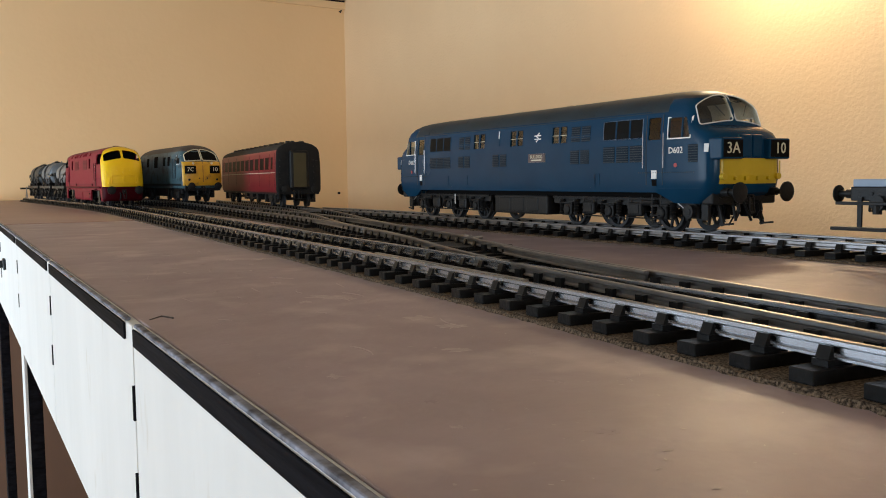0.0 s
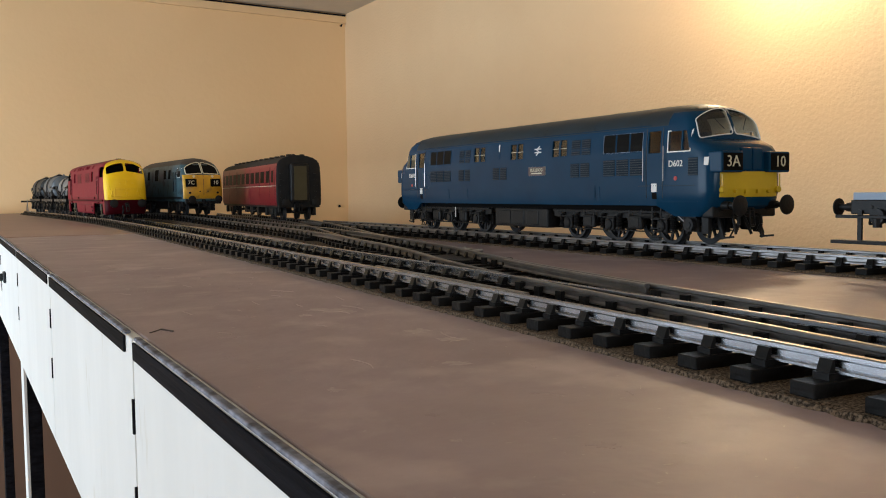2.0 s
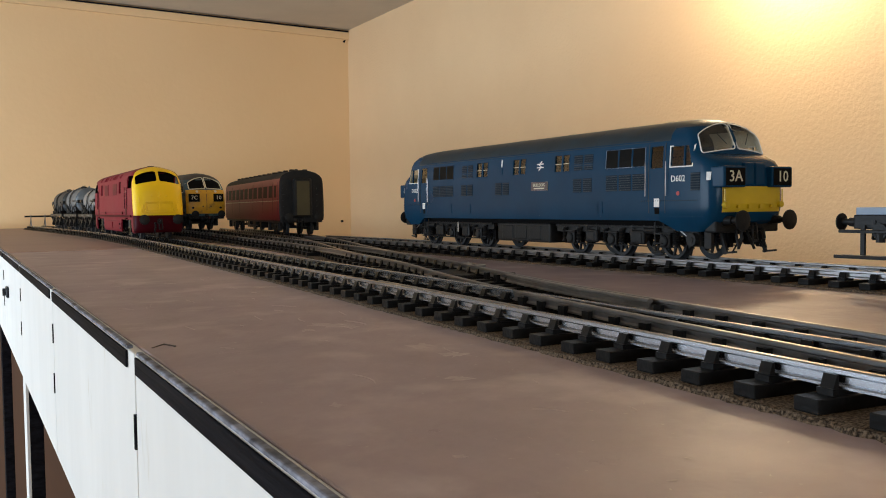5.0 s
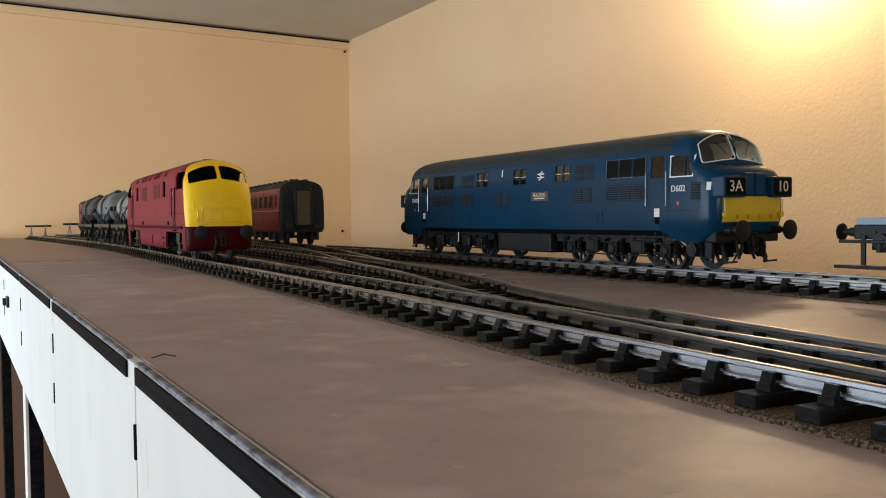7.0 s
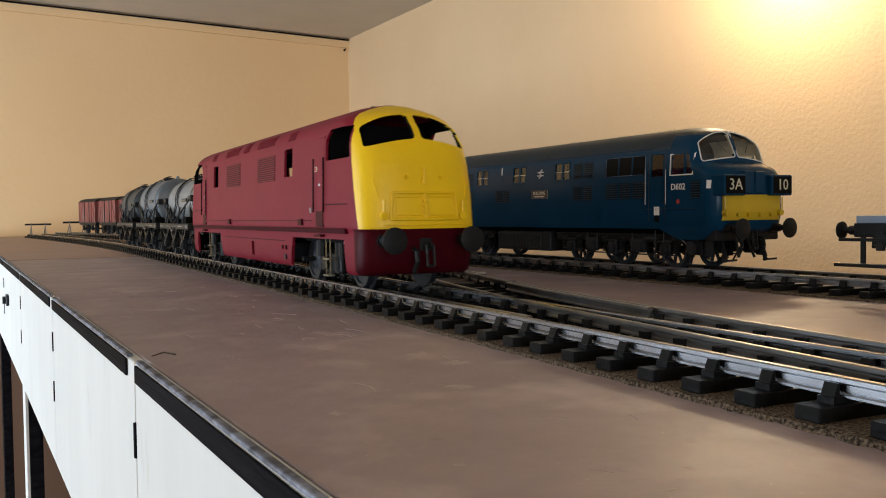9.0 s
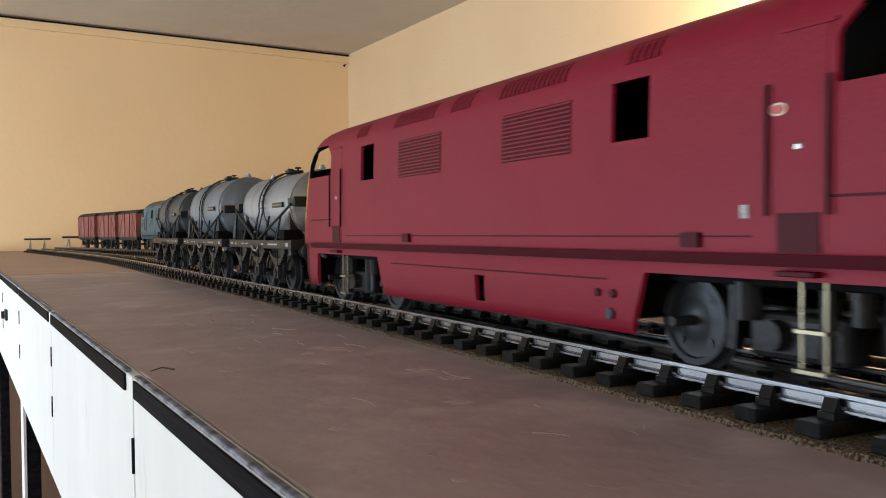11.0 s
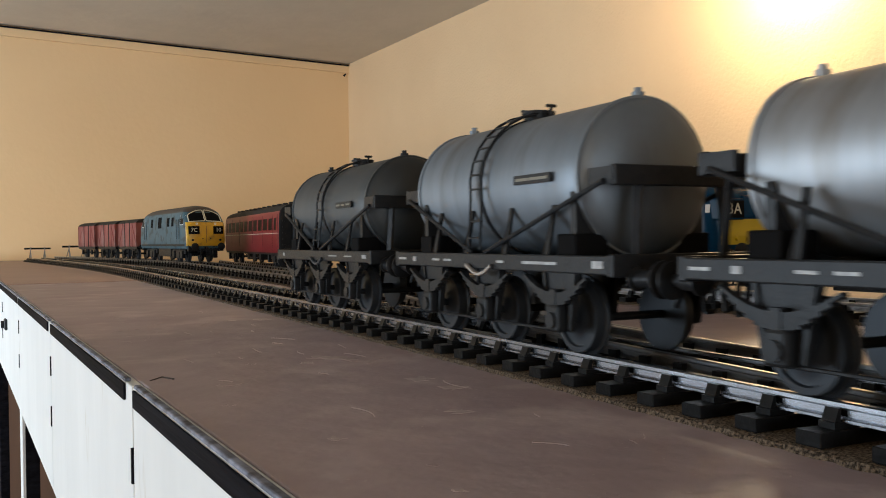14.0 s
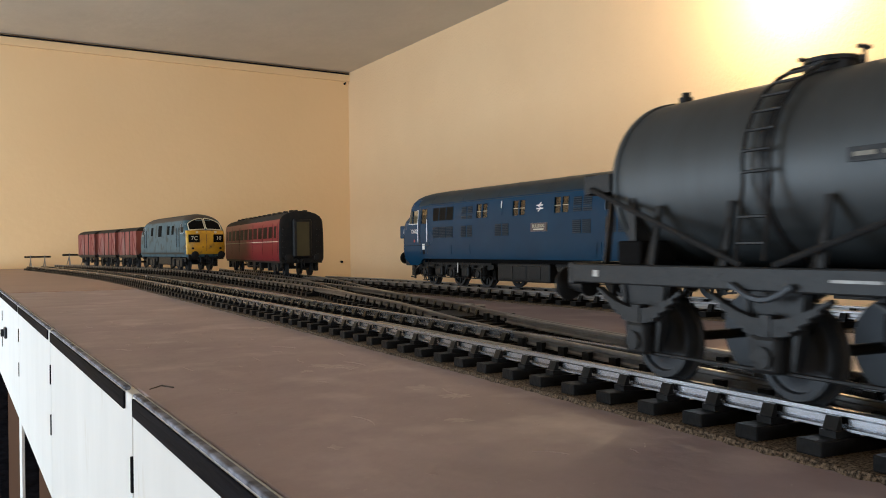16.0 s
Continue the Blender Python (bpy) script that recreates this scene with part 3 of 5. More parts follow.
# check rails, crossing nose and point-motor wire
for off, a, b in ((G - .0036, .26, .40),):
    part("check_rail", sweep(bmesh.new(), rail_path(LINE_B, a, b, off), RAIL_SHAPE), DULLSTEEL, turn, smooth=30)
part("check_rail", sweep(bmesh.new(), rail_path(LINE_A, .26, .40, -G + .0036), RAIL_SHAPE), DULLSTEEL, turn, smooth=30)
part("switch_plate", box(bmesh.new(), .262, .300, .455, .505, .0021, .0058, 1.0, .0006), SLEEPER, turn)
bm = bmesh.new()
for k in range(2):
    rod(bm, (.2755 + .022 * k, .462 + .05 * k, .0062), (.288 + .022 * k, .457 + .05 * k, .0072), .0011, 8, 1.0)
    rod(bm, (.277 + .022 * k, .461 + .05 * k, .006), (.277 + .022 * k, .461 + .05 * k, .0098), .0008, 8, 1.0)
bm2 = box(bmesh.new(), .2905, .2935, .492, .520, .0062, .0100, 1.0, .0004)
part("point_bracket", bm2, TYRE, turn, "bright folded metal bracket")
part("point_wire", bm, TYRE, turn, "bright bent wire of the point linkage")


def buffer_stop(line, y):
    st = thing("buffer_stop", "dark buffer stop of bent rail with timber beam", "buffer stop", "buffer stops")
    bm = box(bmesh.new(), -31, 31, -2, 2, 21.5, 26, MM, .4)
    part("beam", bm, SLEEPER, st)
    for s in (-1, 1):
        bm = bmesh.new()
        rod(bm, (s * 16.5, 2.5, 0), (s * 16.5, 2.5, 28), 1.1, 8)
        rod(bm, (s * 16.5, 1.5, 20), (s * 16.5, -20, -1), 1.0, 8)
        rod(bm, (s * 16.5, 2.5, 19), (s * 16.5, 14, -1), 1.0, 8)
        part("post", bm, DULLSTEEL, st)
    st.matrix_basis = along(line, y)
    return st


buffer_stop(LINE_A, 2.49)
buffer_stop(LINE_D, 2.24)

# ---- rolling stock; lengths in mm, local +y is the end nearer the camera ----
def wheelset(parent, y, r, name="wheelset", gauge=14.6, spoke=False):
    """One axle with its two wheels, turning about its own centre."""
    ax = new(name)
    ax.parent = parent
    ax.empty_display_size = .01
    ax.matrix_basis = Matrix.Translation(Vector((0, y, r)) * MM)
    part("axle", rod(bmesh.new(), (-26, 0, 0), (26, 0, 0), 1.4, 8), UNDER, ax)
    for s in (-1, 1):
        bm = bmesh.new()
        g = gauge
        prof = [(g, r + 1.3), (g + .9, r + 1.3), (g + 1.4, r), (g + 4.4, r - .2), (g + 4.4, r - 1.8), (g + 3.4, r - 2.2), (g + 3.2, r * .55), (g + 3.8, r * .42), (g + 4.6, r * .28), (g + 4.6, r * .1)]
        lathe(bm, "x", (0, 0, 0), [(s * a, b) for a, b in prof], 32)
        if spoke:
            for k in range(4):
                a = k * math.pi / 2 + .3
                rod(bm, (s * (g + 3.0), math.cos(a) * r * .66, math.sin(a) * r * .66), (s * (g + 3.7), math.cos(a) * r * .66, math.sin(a) * r * .66), r * .10, 10)
        w = part("wheel", bm, WHEEL, ax, smooth=30)
    return ax


def buffer(parent, x, y, z, s, material=None, length=13, head=5.6):
    bm = bmesh.new()
    lathe(bm, "y", (x, y, z), [(0, 3.6), (s * 1.0, 3.6), (s * 1.2, 2.7), (s * 7, 2.4), (s * 7.2, 1.7), (s * (length - 1.6), 1.7), (s * (length - 1.5), head * .8),
                              (s * (length - 1.1), head), (s * (length - .5), head), (s * length, head * .7)], 20)
    part("buffer", bm, material or UNDER, parent, smooth=35)


def coupling(parent, y, z, s):
    bm = bmesh.new()
    box(bm, -3, 3, min(y, y + s * 1.5), max(y, y + s * 1.5), z - 3, z + 3, MM, .4)
    rod(bm, (0, y, z), (0, y + s * 8, z), 1.0, 8)
    rod(bm, (-1.8, y + s * 6, z), (-1.8, y + s * 7, z - 10), .7, 8)
    rod(bm, (1.8, y + s * 6, z), (1.8, y + s * 7, z - 10), .7, 8)
    rod(bm, (-1.8, y + s * 7, z - 10), (1.8, y + s * 7, z - 10), .7, 8)
    part("coupling", bm, UNDER, parent)


def hose(parent, x, y, z, s):
    bm = bmesh.new()
    pts = [(x, y, z), (x, y + s * 4, z - 1), (x, y + s * 5, z - 6), (x + 1, y + s * 3, z - 11)]
    for a, b in zip(pts, pts[1:]):
        rod(bm, a, b, 1.1, 8)
    part("brake_hose", bm, UNDER, parent)


def rounded_cut(bm, x0, x1, y0, y1, z0, z1, lean0=0.0, lean1=0.0):
    """A cutter box across x whose ends lean by so many mm from bottom to top."""
    v = [bm.verts.new(Vector(p) * MM) for p in ((x0, y0, z0), (x1, y0, z0), (x1, y1, z0), (x0, y1, z0),
                                                (x0, y0 + lean0, z1), (x1, y0 + lean0, z1), (x1, y1 + lean1, z1), (x0, y1 + lean1, z1))]
    for f in ((0, 1, 2, 3), (4, 5, 6, 7), (0, 1, 5, 4), (1, 2, 6, 5), (2, 3, 7, 6), (3, 0, 4, 7)):
        bm.faces.new([v[i] for i in f])


def rounded(pts, r, seg=4):
    """The polygon pts with its corners rounded by r mm."""
    out = []
    for k, q in enumerate(pts):
        a, q, b = Vector(pts[k - 1]), Vector(q), Vector(pts[(k + 1) % len(pts)])
        u, v = a - q, b - q
        d = min(r, u.length * .45, v.length * .45)
        p0, p1 = q + u.normalized() * d, q + v.normalized() * d
        for i in range(seg + 1):
            w = i / seg
            out.append(tuple(p0 * (1 - w) ** 2 + q * 2 * w * (1 - w) + p1 * w * w))
    return out


def prism(bm, pts, axis, lo, hi):
    """A solid with the outline pts, (y, z) or (x, z), from lo to hi mm along the axis x or y."""
    near, far = [[bm.verts.new((Vector((d, a, z)) if axis == "x" else Vector((a, d, z))) * MM) for a, z in pts] for d in (lo, hi)]
    bm.faces.new(near), bm.faces.new(far)
    for k in range(len(pts)):
        q = (k + 1) % len(pts)
        bm.faces.new((near[k], near[q], far[q], far[k]))
    return bm


def screen_outline(s, x0, x1, sill, sill_out, top, top_out, r=2.6):
    """One curved windscreen pane as (x, z), from the middle pillar x0 out to x1."""
    low = [(s * (x0 + (x1 - x0) * k / 6), sill + (sill_out - sill) * (k / 6) ** 1.4) for k in range(7)]
    high = [(s * (x0 + (x1 - x0) * (.97 * k / 6)), top + (top_out - top) * (k / 6) ** 2.1) for k in range(6, -1, -1)]
    return rounded(low + high, r, 3)


def tube_round(bm, stack, pts, e, r, off=.2):
    """A thin beading along the closed outline pts on the nose."""
    q = [(x, e * (front_y(stack, x, z) + off), z) for x, z in pts]
    for a, b in zip(q, q[1:] + q[:1]):
        rod(bm, a, b, r, 6)
    return bm


def ring(bm, axis_x, pts, seg=32):
    """Turn the closed outline pts, (x, radius), about the x axis."""
    rings = [[bm.verts.new(Vector((x, math.cos(math.tau * k / seg) * r, math.sin(math.tau * k / seg) * r)) * MM) for x, r in pts] for k in range(seg)]
    n = len(pts)
    for k in range(seg):
        a, b = rings[k], rings[(k + 1) % seg]
        for i in range(n):
            bm.faces.new((a[i], a[(i + 1) % n], b[(i + 1) % n], b[i]))
    return bm


def spoked_wheelset(parent, y, r, gauge=14.6, spokes=9):
    """One axle with two open spoked wheels."""
    ax = new("wheelset")
    ax.parent = parent
    ax.empty_display_size = .01
    ax.matrix_basis = Matrix.Translation(Vector((0, y, r)) * MM)
    part("axle", rod(bmesh.new(), (-21, 0, 0), (21, 0, 0), 1.5, 8), UNDER, ax)
    for s in (-1, 1):
        g = gauge
        bm = ring(bmesh.new(), 0, [(s * g, r + 1.2), (s * (g + .9), r + 1.2), (s * (g + 1.4), r), (s * (g + 4.2), r - .2), (s * (g + 4.2), r - 2.2), (s * g, r - 2.4)])
        rod(bm, (s * g, 0, 0), (s * (g + 4.8), 0, 0), r * .27, 14)
        for k in range(spokes):
            a = math.tau * (k + .4) / spokes
            bar(bm, (s * (g + 2), math.cos(a) * r * .2, math.sin(a) * r * .2), (s * (g + 2), math.cos(a) * (r - 1.8), math.sin(a) * (r - 1.8)), 1.5, 1.5)
        part("wheel", bm, WHEEL, ax, smooth=30)
    return ax


# -- the maroon diesel with yellow ends --
SMOOTH_STACK = [(7.4, 28.2, 200, 12, 3.0), (9, 29.3, 202.5, 13, 3.0), (14, 29.8, 204.5, 14, 3.0), (28, 30.0, 206, 15, 2.9), (29.5, 30.6, 206.5, 15, 2.9), (34, 30.8, 206.5, 16, 2.8),
                (46, 30.8, 205.8, 17, 2.7), (60, 30.5, 204, 18, 2.6), (70, 30.2, 201, 19, 2.5), (74, 30.0, 198.5, 20, 2.45), (78, 29.6, 195.5, 21, 2.4), (81, 28.8, 192, 22, 2.4),
                (83.5, 27.2, 189.6, 22, 2.3), (86, 24.2, 186.4, 23, 2.3), (88.2, 19.6, 182, 23, 2.2), (90.2, 13.6, 176.5, 22, 2.2), (91.6, 7.2, 169, 20, 2.2), (92.1, 1.5, 158, 12, 2.2)]
ST = [-190, -186, -180, -176, -172, -168, -164, -160] + list(range(-156, 157, 12)) + [160, 164, 168, 172, 176, 180, 186, 190]


def lathe_oval(x, y, z, ry, rz, s):
    """A thin oval plate lying on a vehicle's side."""
    bm = bmesh.new()
    rim = [(y + ry * math.cos(math.tau * k / 20), z + rz * math.sin(math.tau * k / 20)) for k in range(20)]
    near, far = [[bm.verts.new(Vector((x + s * d, a, b)) * MM) for a, b in rim] for d in (-.4, .35)]
    bm.faces.new(near), bm.faces.new(far)
    for k in range(20):
        bm.faces.new((near[k], near[(k + 1) % 20], far[(k + 1) % 20], far[k]))
    return bm


def bent_tube(bm, pts, r, seg=6):
    """One continuous tube along points that share their y."""
    rings = []
    for k, p in enumerate(pts):
        a, b = Vector(pts[max(k - 1, 0)]), Vector(pts[min(k + 1, len(pts) - 1)])
        t = (b - a).normalized()
        n = Vector((-t.z, 0, t.x))
        rings.append([bm.verts.new((Vector(p) + n * r * math.cos(math.tau * q / seg) + Vector((0, r, 0)) * math.sin(math.tau * q / seg)) * MM) for q in range(seg)])
    for u, v in zip(rings, rings[1:]):
        for q in range(seg):
            bm.faces.new((u[q], u[(q + 1) % seg], v[(q + 1) % seg], v[q]))
    bm.faces.new(rings[0]), bm.faces.new(rings[-1])
    return bm


def hydraulic_loco():
    lo = thing("diesel_locomotive", "plain maroon model diesel locomotive with bright yellow cab ends", "locomotive")
    bm = bmesh.new()
    fine = [[p + (q - p) * t for p, q in zip(a, b)] for a, b in zip(SMOOTH_STACK, SMOOTH_STACK[1:]) for t in (0, .5)] + [list(SMOOTH_STACK[-1])]
    hull(bm, fine, ST, arc=34)
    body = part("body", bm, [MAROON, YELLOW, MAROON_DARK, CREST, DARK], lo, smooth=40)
    inner = bmesh.new()
    st = [(max(lv[0], 15), max(lv[1] - 1.3, .3), lv[2] - 1.4, lv[3], lv[4]) for lv in SMOOTH_STACK if lv[0] < 90.5]
    st = [(-4.0, *st[0][1:])] + [s for s in st if s[0] > 15]
    st = [(z if z < 60 else z - 1.2, w, l, d, n) for z, w, l, d, n in st]
    hull(inner, st, ST)
    cut(body, inner)
    # openings: cab side windows, engine-room windows, windscreens, bogie bays
    sides, screens = bmesh.new(), bmesh.new()
    for e in (-1, 1):
        for s in (-1, 1):
            x0, x1 = sorted((s * 24, s * 36))
            a, b = sorted((e * 186.5, e * 152))
            prism(sides, rounded([(e * 152, 64), (e * 186.6, 64), (e * 184.2, 79.4), (e * 158, 79.4), (e * 152, 74)], 1.2), "x", x0, x1)
            y = e * 102 if e < 0 else e * 87
            rounded_cut(sides, x0, x1, y - 8, y + 8, 58.8, 74.6)
            # wheel bays in the skirt
            a, b = sorted((e * 82, e * 179))
            rounded_cut(sides, x0, x1, a, b, -2, 24.2, 3 if e < 0 else 10, -10 if e < 0 else -3)
            # windscreen panes
            prism(screens, screen_outline(s, 1.7, 26.6, 72.4, 68.0, 85.0, 78.0), "y", *sorted((e * 160, e * 221)))
    for s in (-1, 1):
        x0, x1 = sorted((s * 26, s * 36))
        rounded_cut(sides, x0, x1, -1, 6, 11, 20)
    cut(body, sides)
    cut(body, screens)
    # the paint line: straight up the cab corner, then back over the roof
    slope = lambda z: 196.4 - (z - 29.4) * .225 if z < 77 else 185.7 - (z - 77) * 1.0
    me = body.data
    bm = bmesh.new()
    bm.from_mesh(me)
    for e in (-1, 1):
        for k in (.225, 1.0):
            no = Vector((0, 1, e * k)).normalized()
            bmesh.ops.bisect_plane(bm, geom=bm.verts[:] + bm.edges[:] + bm.faces[:], plane_co=Vector((0, e * slope(77), 77)) * MM, plane_no=no, dist=1e-7)
    bmesh.ops.bisect_plane(bm, geom=bm.verts[:] + bm.edges[:] + bm.faces[:], plane_co=Vector((0, 0, 29.5)) * MM, plane_no=Vector((0, 0, 1)), dist=1e-7)
    bm.to_mesh(me)
    bm.free()
    for p in me.polygons:
        q = p.center / MM
        p.material_index = 1 if q.z > 29.5 and abs(q.y) > slope(q.z) else 2 if (q.z < 29.2 and abs(q.y) > 190) else 3 if (q.z > 89.5 and abs(q.y) < 160) else 0
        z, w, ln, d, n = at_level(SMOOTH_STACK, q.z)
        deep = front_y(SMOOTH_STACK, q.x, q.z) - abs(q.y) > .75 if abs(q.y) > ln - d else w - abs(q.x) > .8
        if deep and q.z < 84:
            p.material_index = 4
    me.set_sharp_from_angle(angle=radians(40))
    # raised rubbing strip, skirt valance, doors, grilles
    for s in (-1, 1):
        # the strip's dark maroon paints in the shadow line along the waist
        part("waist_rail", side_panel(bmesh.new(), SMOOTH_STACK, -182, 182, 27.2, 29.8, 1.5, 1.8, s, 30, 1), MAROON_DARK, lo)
        for e in (-1, 1):
            y = e * 143
            for d in (-8, 8):
                bm = bmesh.new()
                rod(bm, (s * (side_x(SMOOTH_STACK, y, 45) + 1.0), y + d, 38), (s * (side_x(SMOOTH_STACK, y, 66) + 1.0), y + d, 66), .42, 8)
                # raised rod coloured near black in place of the recess's shade
                part("handrail", bm, DARK, lo, "handrail beside the cab door, near black for its shaded recess")
            part("cab_seam", side_panel(bmesh.new(), SMOOTH_STACK, *sorted((e * 151, e * 183)), 41.4, 42.0, .2, .5, s, 6, 1), MAROON_DARK, lo)
            part("drip_strip", side_panel(bmesh.new(), SMOOTH_STACK, *sorted((e * 138, e * 152)), 76.4, 77.2, .6, .8, s, 3, 1), MAROON, lo)
            part("cab_door", side_panel(bmesh.new(), SMOOTH_STACK, y - 7, y + 7, 32, 77, .25, .6, s), MAROON, lo)
            part("door_handle", box(bmesh.new(), s * 30.4 - .8, s * 30.4 + .8, y - 1, y + 1, 51.4, 53, MM, .3), DULLSTEEL, lo, "tiny metal door handle")
            if e > 0:
                x = side_x(SMOOTH_STACK, 137, 60.5)
                part("oval_plate", lathe_oval(s * x, 137.5, 60.5, 2.3, 1.4, s), CREAM, lo, "small oval plate with a pale rim")
                part("oval_badge", lathe_oval(s * (x + .25), 137.5, 60.5, 1.8, 1.0, s), RED, lo, "small red oval badge")
                part("data_panel", side_panel(bmesh.new(), SMOOTH_STACK, 126.8, 129.2, 37.6, 40.6, .3, .3, s, 1, 1), SOLEMARK, lo, "small pale data panel")
            part("kick_plate", side_panel(bmesh.new(), SMOOTH_STACK, y - 5.5, y + 5.5, 30.2, 38.5, .5, .6, s, 1, 2), MAROON_DARK, lo)
            part("footstep", box(bmesh.new(), s * 31 - 1.6, s * 31 + 1.6, y - 5, y + 5, 25.2, 26.4, MM, .2), MAROON_DARK, lo)
        for y0, y1, z0, z1, n in ((-66, -26, 57.5, 73, 12), (20, 60, 57.5, 73, 12)):
            # dark backing colour stands in for the shade between the slats
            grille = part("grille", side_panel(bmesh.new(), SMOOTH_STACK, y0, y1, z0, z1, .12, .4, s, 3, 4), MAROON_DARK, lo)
            for k in range(n):
                z = z0 + (z1 - z0) * (k + .5) / n
                part("slat", side_panel(bmesh.new(), SMOOTH_STACK, y0, y1, z - .24, z + .24, .38, .4, s, 3, 1), MAROON, grille)
        for y0, y1, z0, z1, n in ((-118, -104, 79, 84.5, 5), (-74, -34, 79, 85, 14), (-20, -4, 79, 85.5, 6), (16, 56, 79, 85, 14), (84, 98, 79, 84.5, 5)):
            # same dark backing, painted as shade in the roof slots
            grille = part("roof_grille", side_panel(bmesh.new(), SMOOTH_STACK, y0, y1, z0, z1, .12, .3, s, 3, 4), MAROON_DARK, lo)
            for k in range(n):
                y = y0 + (y1 - y0) * (k + .5) / n
                part("slat", side_panel(bmesh.new(), SMOOTH_STACK, y - .55, y + .55, z0, z1, .4, .4, s, 1, 4), MAROON, grille)
        part("vent_box", side_panel(bmesh.new(), SMOOTH_STACK, 108, 114, 31, 34.5, 1.2, 1.2, s), MAROON_DARK, lo)
        part("vent_box", side_panel(bmesh.new(), SMOOTH_STACK, -60, -54, 31, 34.5, 1.2, 1.2, s), MAROON_DARK, lo)
    # noses
    for e in (-1, 1):
        bm = bmesh.new()
        for a, b in (((-17.5, 34), (17.5, 34)), ((-16.5, 46.5), (16.5, 46.5)), ((-17.5, 34), (-16.5, 46.5)), ((17.5, 34), (16.5, 46.5)), ((0, 33.5), (0, 46.5))):
            for k in range(6):
                p = [(a[0] + (b[0] - a[0]) * t, a[1] + (b[1] - a[1]) * t) for t in (k / 6, (k + 1) / 6)]
                q = [(x, e * (front_y(SMOOTH_STACK, x, z) + .3), z) for x, z in p]
                rod(bm, q[0], q[1], .8, 6)
        part("headcode_panel", bm, YELLOW, lo)
        bm = bmesh.new()
        for a, b in (((-20.5, 31.4), (20.5, 31.4)), ((-15, 36), (-1.8, 36)), ((1.8, 36), (15, 36)), ((-15, 44.6), (-1.8, 44.6)), ((1.8, 44.6), (15, 44.6)),
                     ((-15, 36), (-15, 44.6)), ((15, 36), (15, 44.6)), ((-1.8, 36), (-1.8, 44.6)), ((1.8, 36), (1.8, 44.6)), ((-22.5, 44), (-24.5, 53)), ((22.5, 44), (24.5, 53))):
            for k in range(4):
                q = [(x, e * (front_y(SMOOTH_STACK, x, z) + .1), z) for x, z in [(a[0] + (b[0] - a[0]) * v, a[1] + (b[1] - a[1]) * v) for v in (k / 4, (k + 1) / 4)]]
                rod(bm, q[0], q[1], .42, 6)
        part("panel_beading", bm, YELLOW, lo)
        for z in (37.6, 40.2, 42.8):
            part("panel_catch", box(bmesh.new(), -1.2, 1.2, *sorted((e * (front_y(SMOOTH_STACK, 0, z) - .4), e * (front_y(SMOOTH_STACK, 0, z) + 1.1))), z - .7, z + .7, MM, .25), YELLOW, lo)
        for x in (-20.5, 20.5):
            bm = bmesh.new()
            yy = front_y(SMOOTH_STACK, abs(x), 36)
            rod(bm, (x, e * (yy - 1), 35.5), (x, e * (yy + 1.6), 35.5), 2.0, 12)
            rod(bm, (x, e * (yy + .6), 36), (x, e * (yy + .6), 43), .7, 8)
            part("marker_light", bm, YELLOW, lo)
        bm = bmesh.new()
        yy = front_y(SMOOTH_STACK, 0, 55)
        rod(bm, (0, e * (yy - 1), 52), (0, e * (yy + 1.4), 52), 1.9, 10)
        rod(bm, (0, e * (yy + 1.0), 51), (0, e * (yy + .3), 58.5), .9, 8)
        for x in (-9, 9):
            rod(bm, (x, e * (front_y(SMOOTH_STACK, 9, 54) - 1), 54), (x, e * (front_y(SMOOTH_STACK, 9, 54) + 1.2), 53.4), 1.0, 8)
        part("lamp_bracket", bm, YELLOW, lo)
        for x in (-20, 20):
            buffer(lo, x, e * 202.5, 24.2, e, UNDER, 14, 6.2)
        coupling(lo, e * 205, 22, e)
        hose(lo, 6, e * 205, 20, e)
        part("horn", rod(bmesh.new(), (-4, e * 150, 92), (4, e * 150, 92), 1.2, 8), CREST, lo)
        # bogie: frames inside the wheels, gear and brake rigging between them
        mid = e * 134
        for s in (-1, 1):
            bm = box(bmesh.new(), *sorted((s * 11, s * 13.5)), mid - 48, mid + 48, 8, 17, MM, .6)
            part("bogie_frame", bm, UNDER, lo)
            bm = box(bmesh.new(), *sorted((s * 13, s * 21)), mid - 15, mid + 13, 5.5, 16, MM, 1.5)
            rod(bm, (s * 21, mid - 6, 11), (s * 24, mid - 6, 11), 3.6, 14)
            rod(bm, (s * 20, mid + 8, 6), (s * 20, mid + 8, 23), 2.4, 10)
            rod(bm, (s * 22, mid - 14, 14), (s * 22, mid - 14, 23), 3.0, 10)
            rod(bm, (s * 21, mid + 17, 15), (s * 21, mid + 17, 22), 2.6, 10)
            part("gear_case", bm, UNDER, lo)
            for d in (-21.5, 21.5):
                part("brake_hanger", bar(bmesh.new(), (s * 17.5, mid + d * .98, 23), (s * 17.5, mid + d * 1.06, 6), 3, 3.2), UNDER, lo)
            bm = bmesh.new()
            for d in (-3.2, 3.2):
                rod(bm, (s * 26.5, e * 143 + d, 4.5), (s * 26.5, e * 143 + d, 24), .35, 6)
            for z in (5, 13.5):
                box(bm, *sorted((s * 24.5, s * 28)), e * 143 - 4, e * 143 + 4, z - .4, z + .4)
            part("cab_steps", bm, BRASS, lo, "small unpainted brass steps")
            part("skirt_pipe", rod(bmesh.new(), (s * 27.5, e * 171, 22.5), (s * 27.5, e * 178, 23.6), .9, 8), TYRE, lo)
    part("fuel_tank", box(bmesh.new(), -22, 22, -55, 60, 8, 20, MM, 2), UNDER, lo)
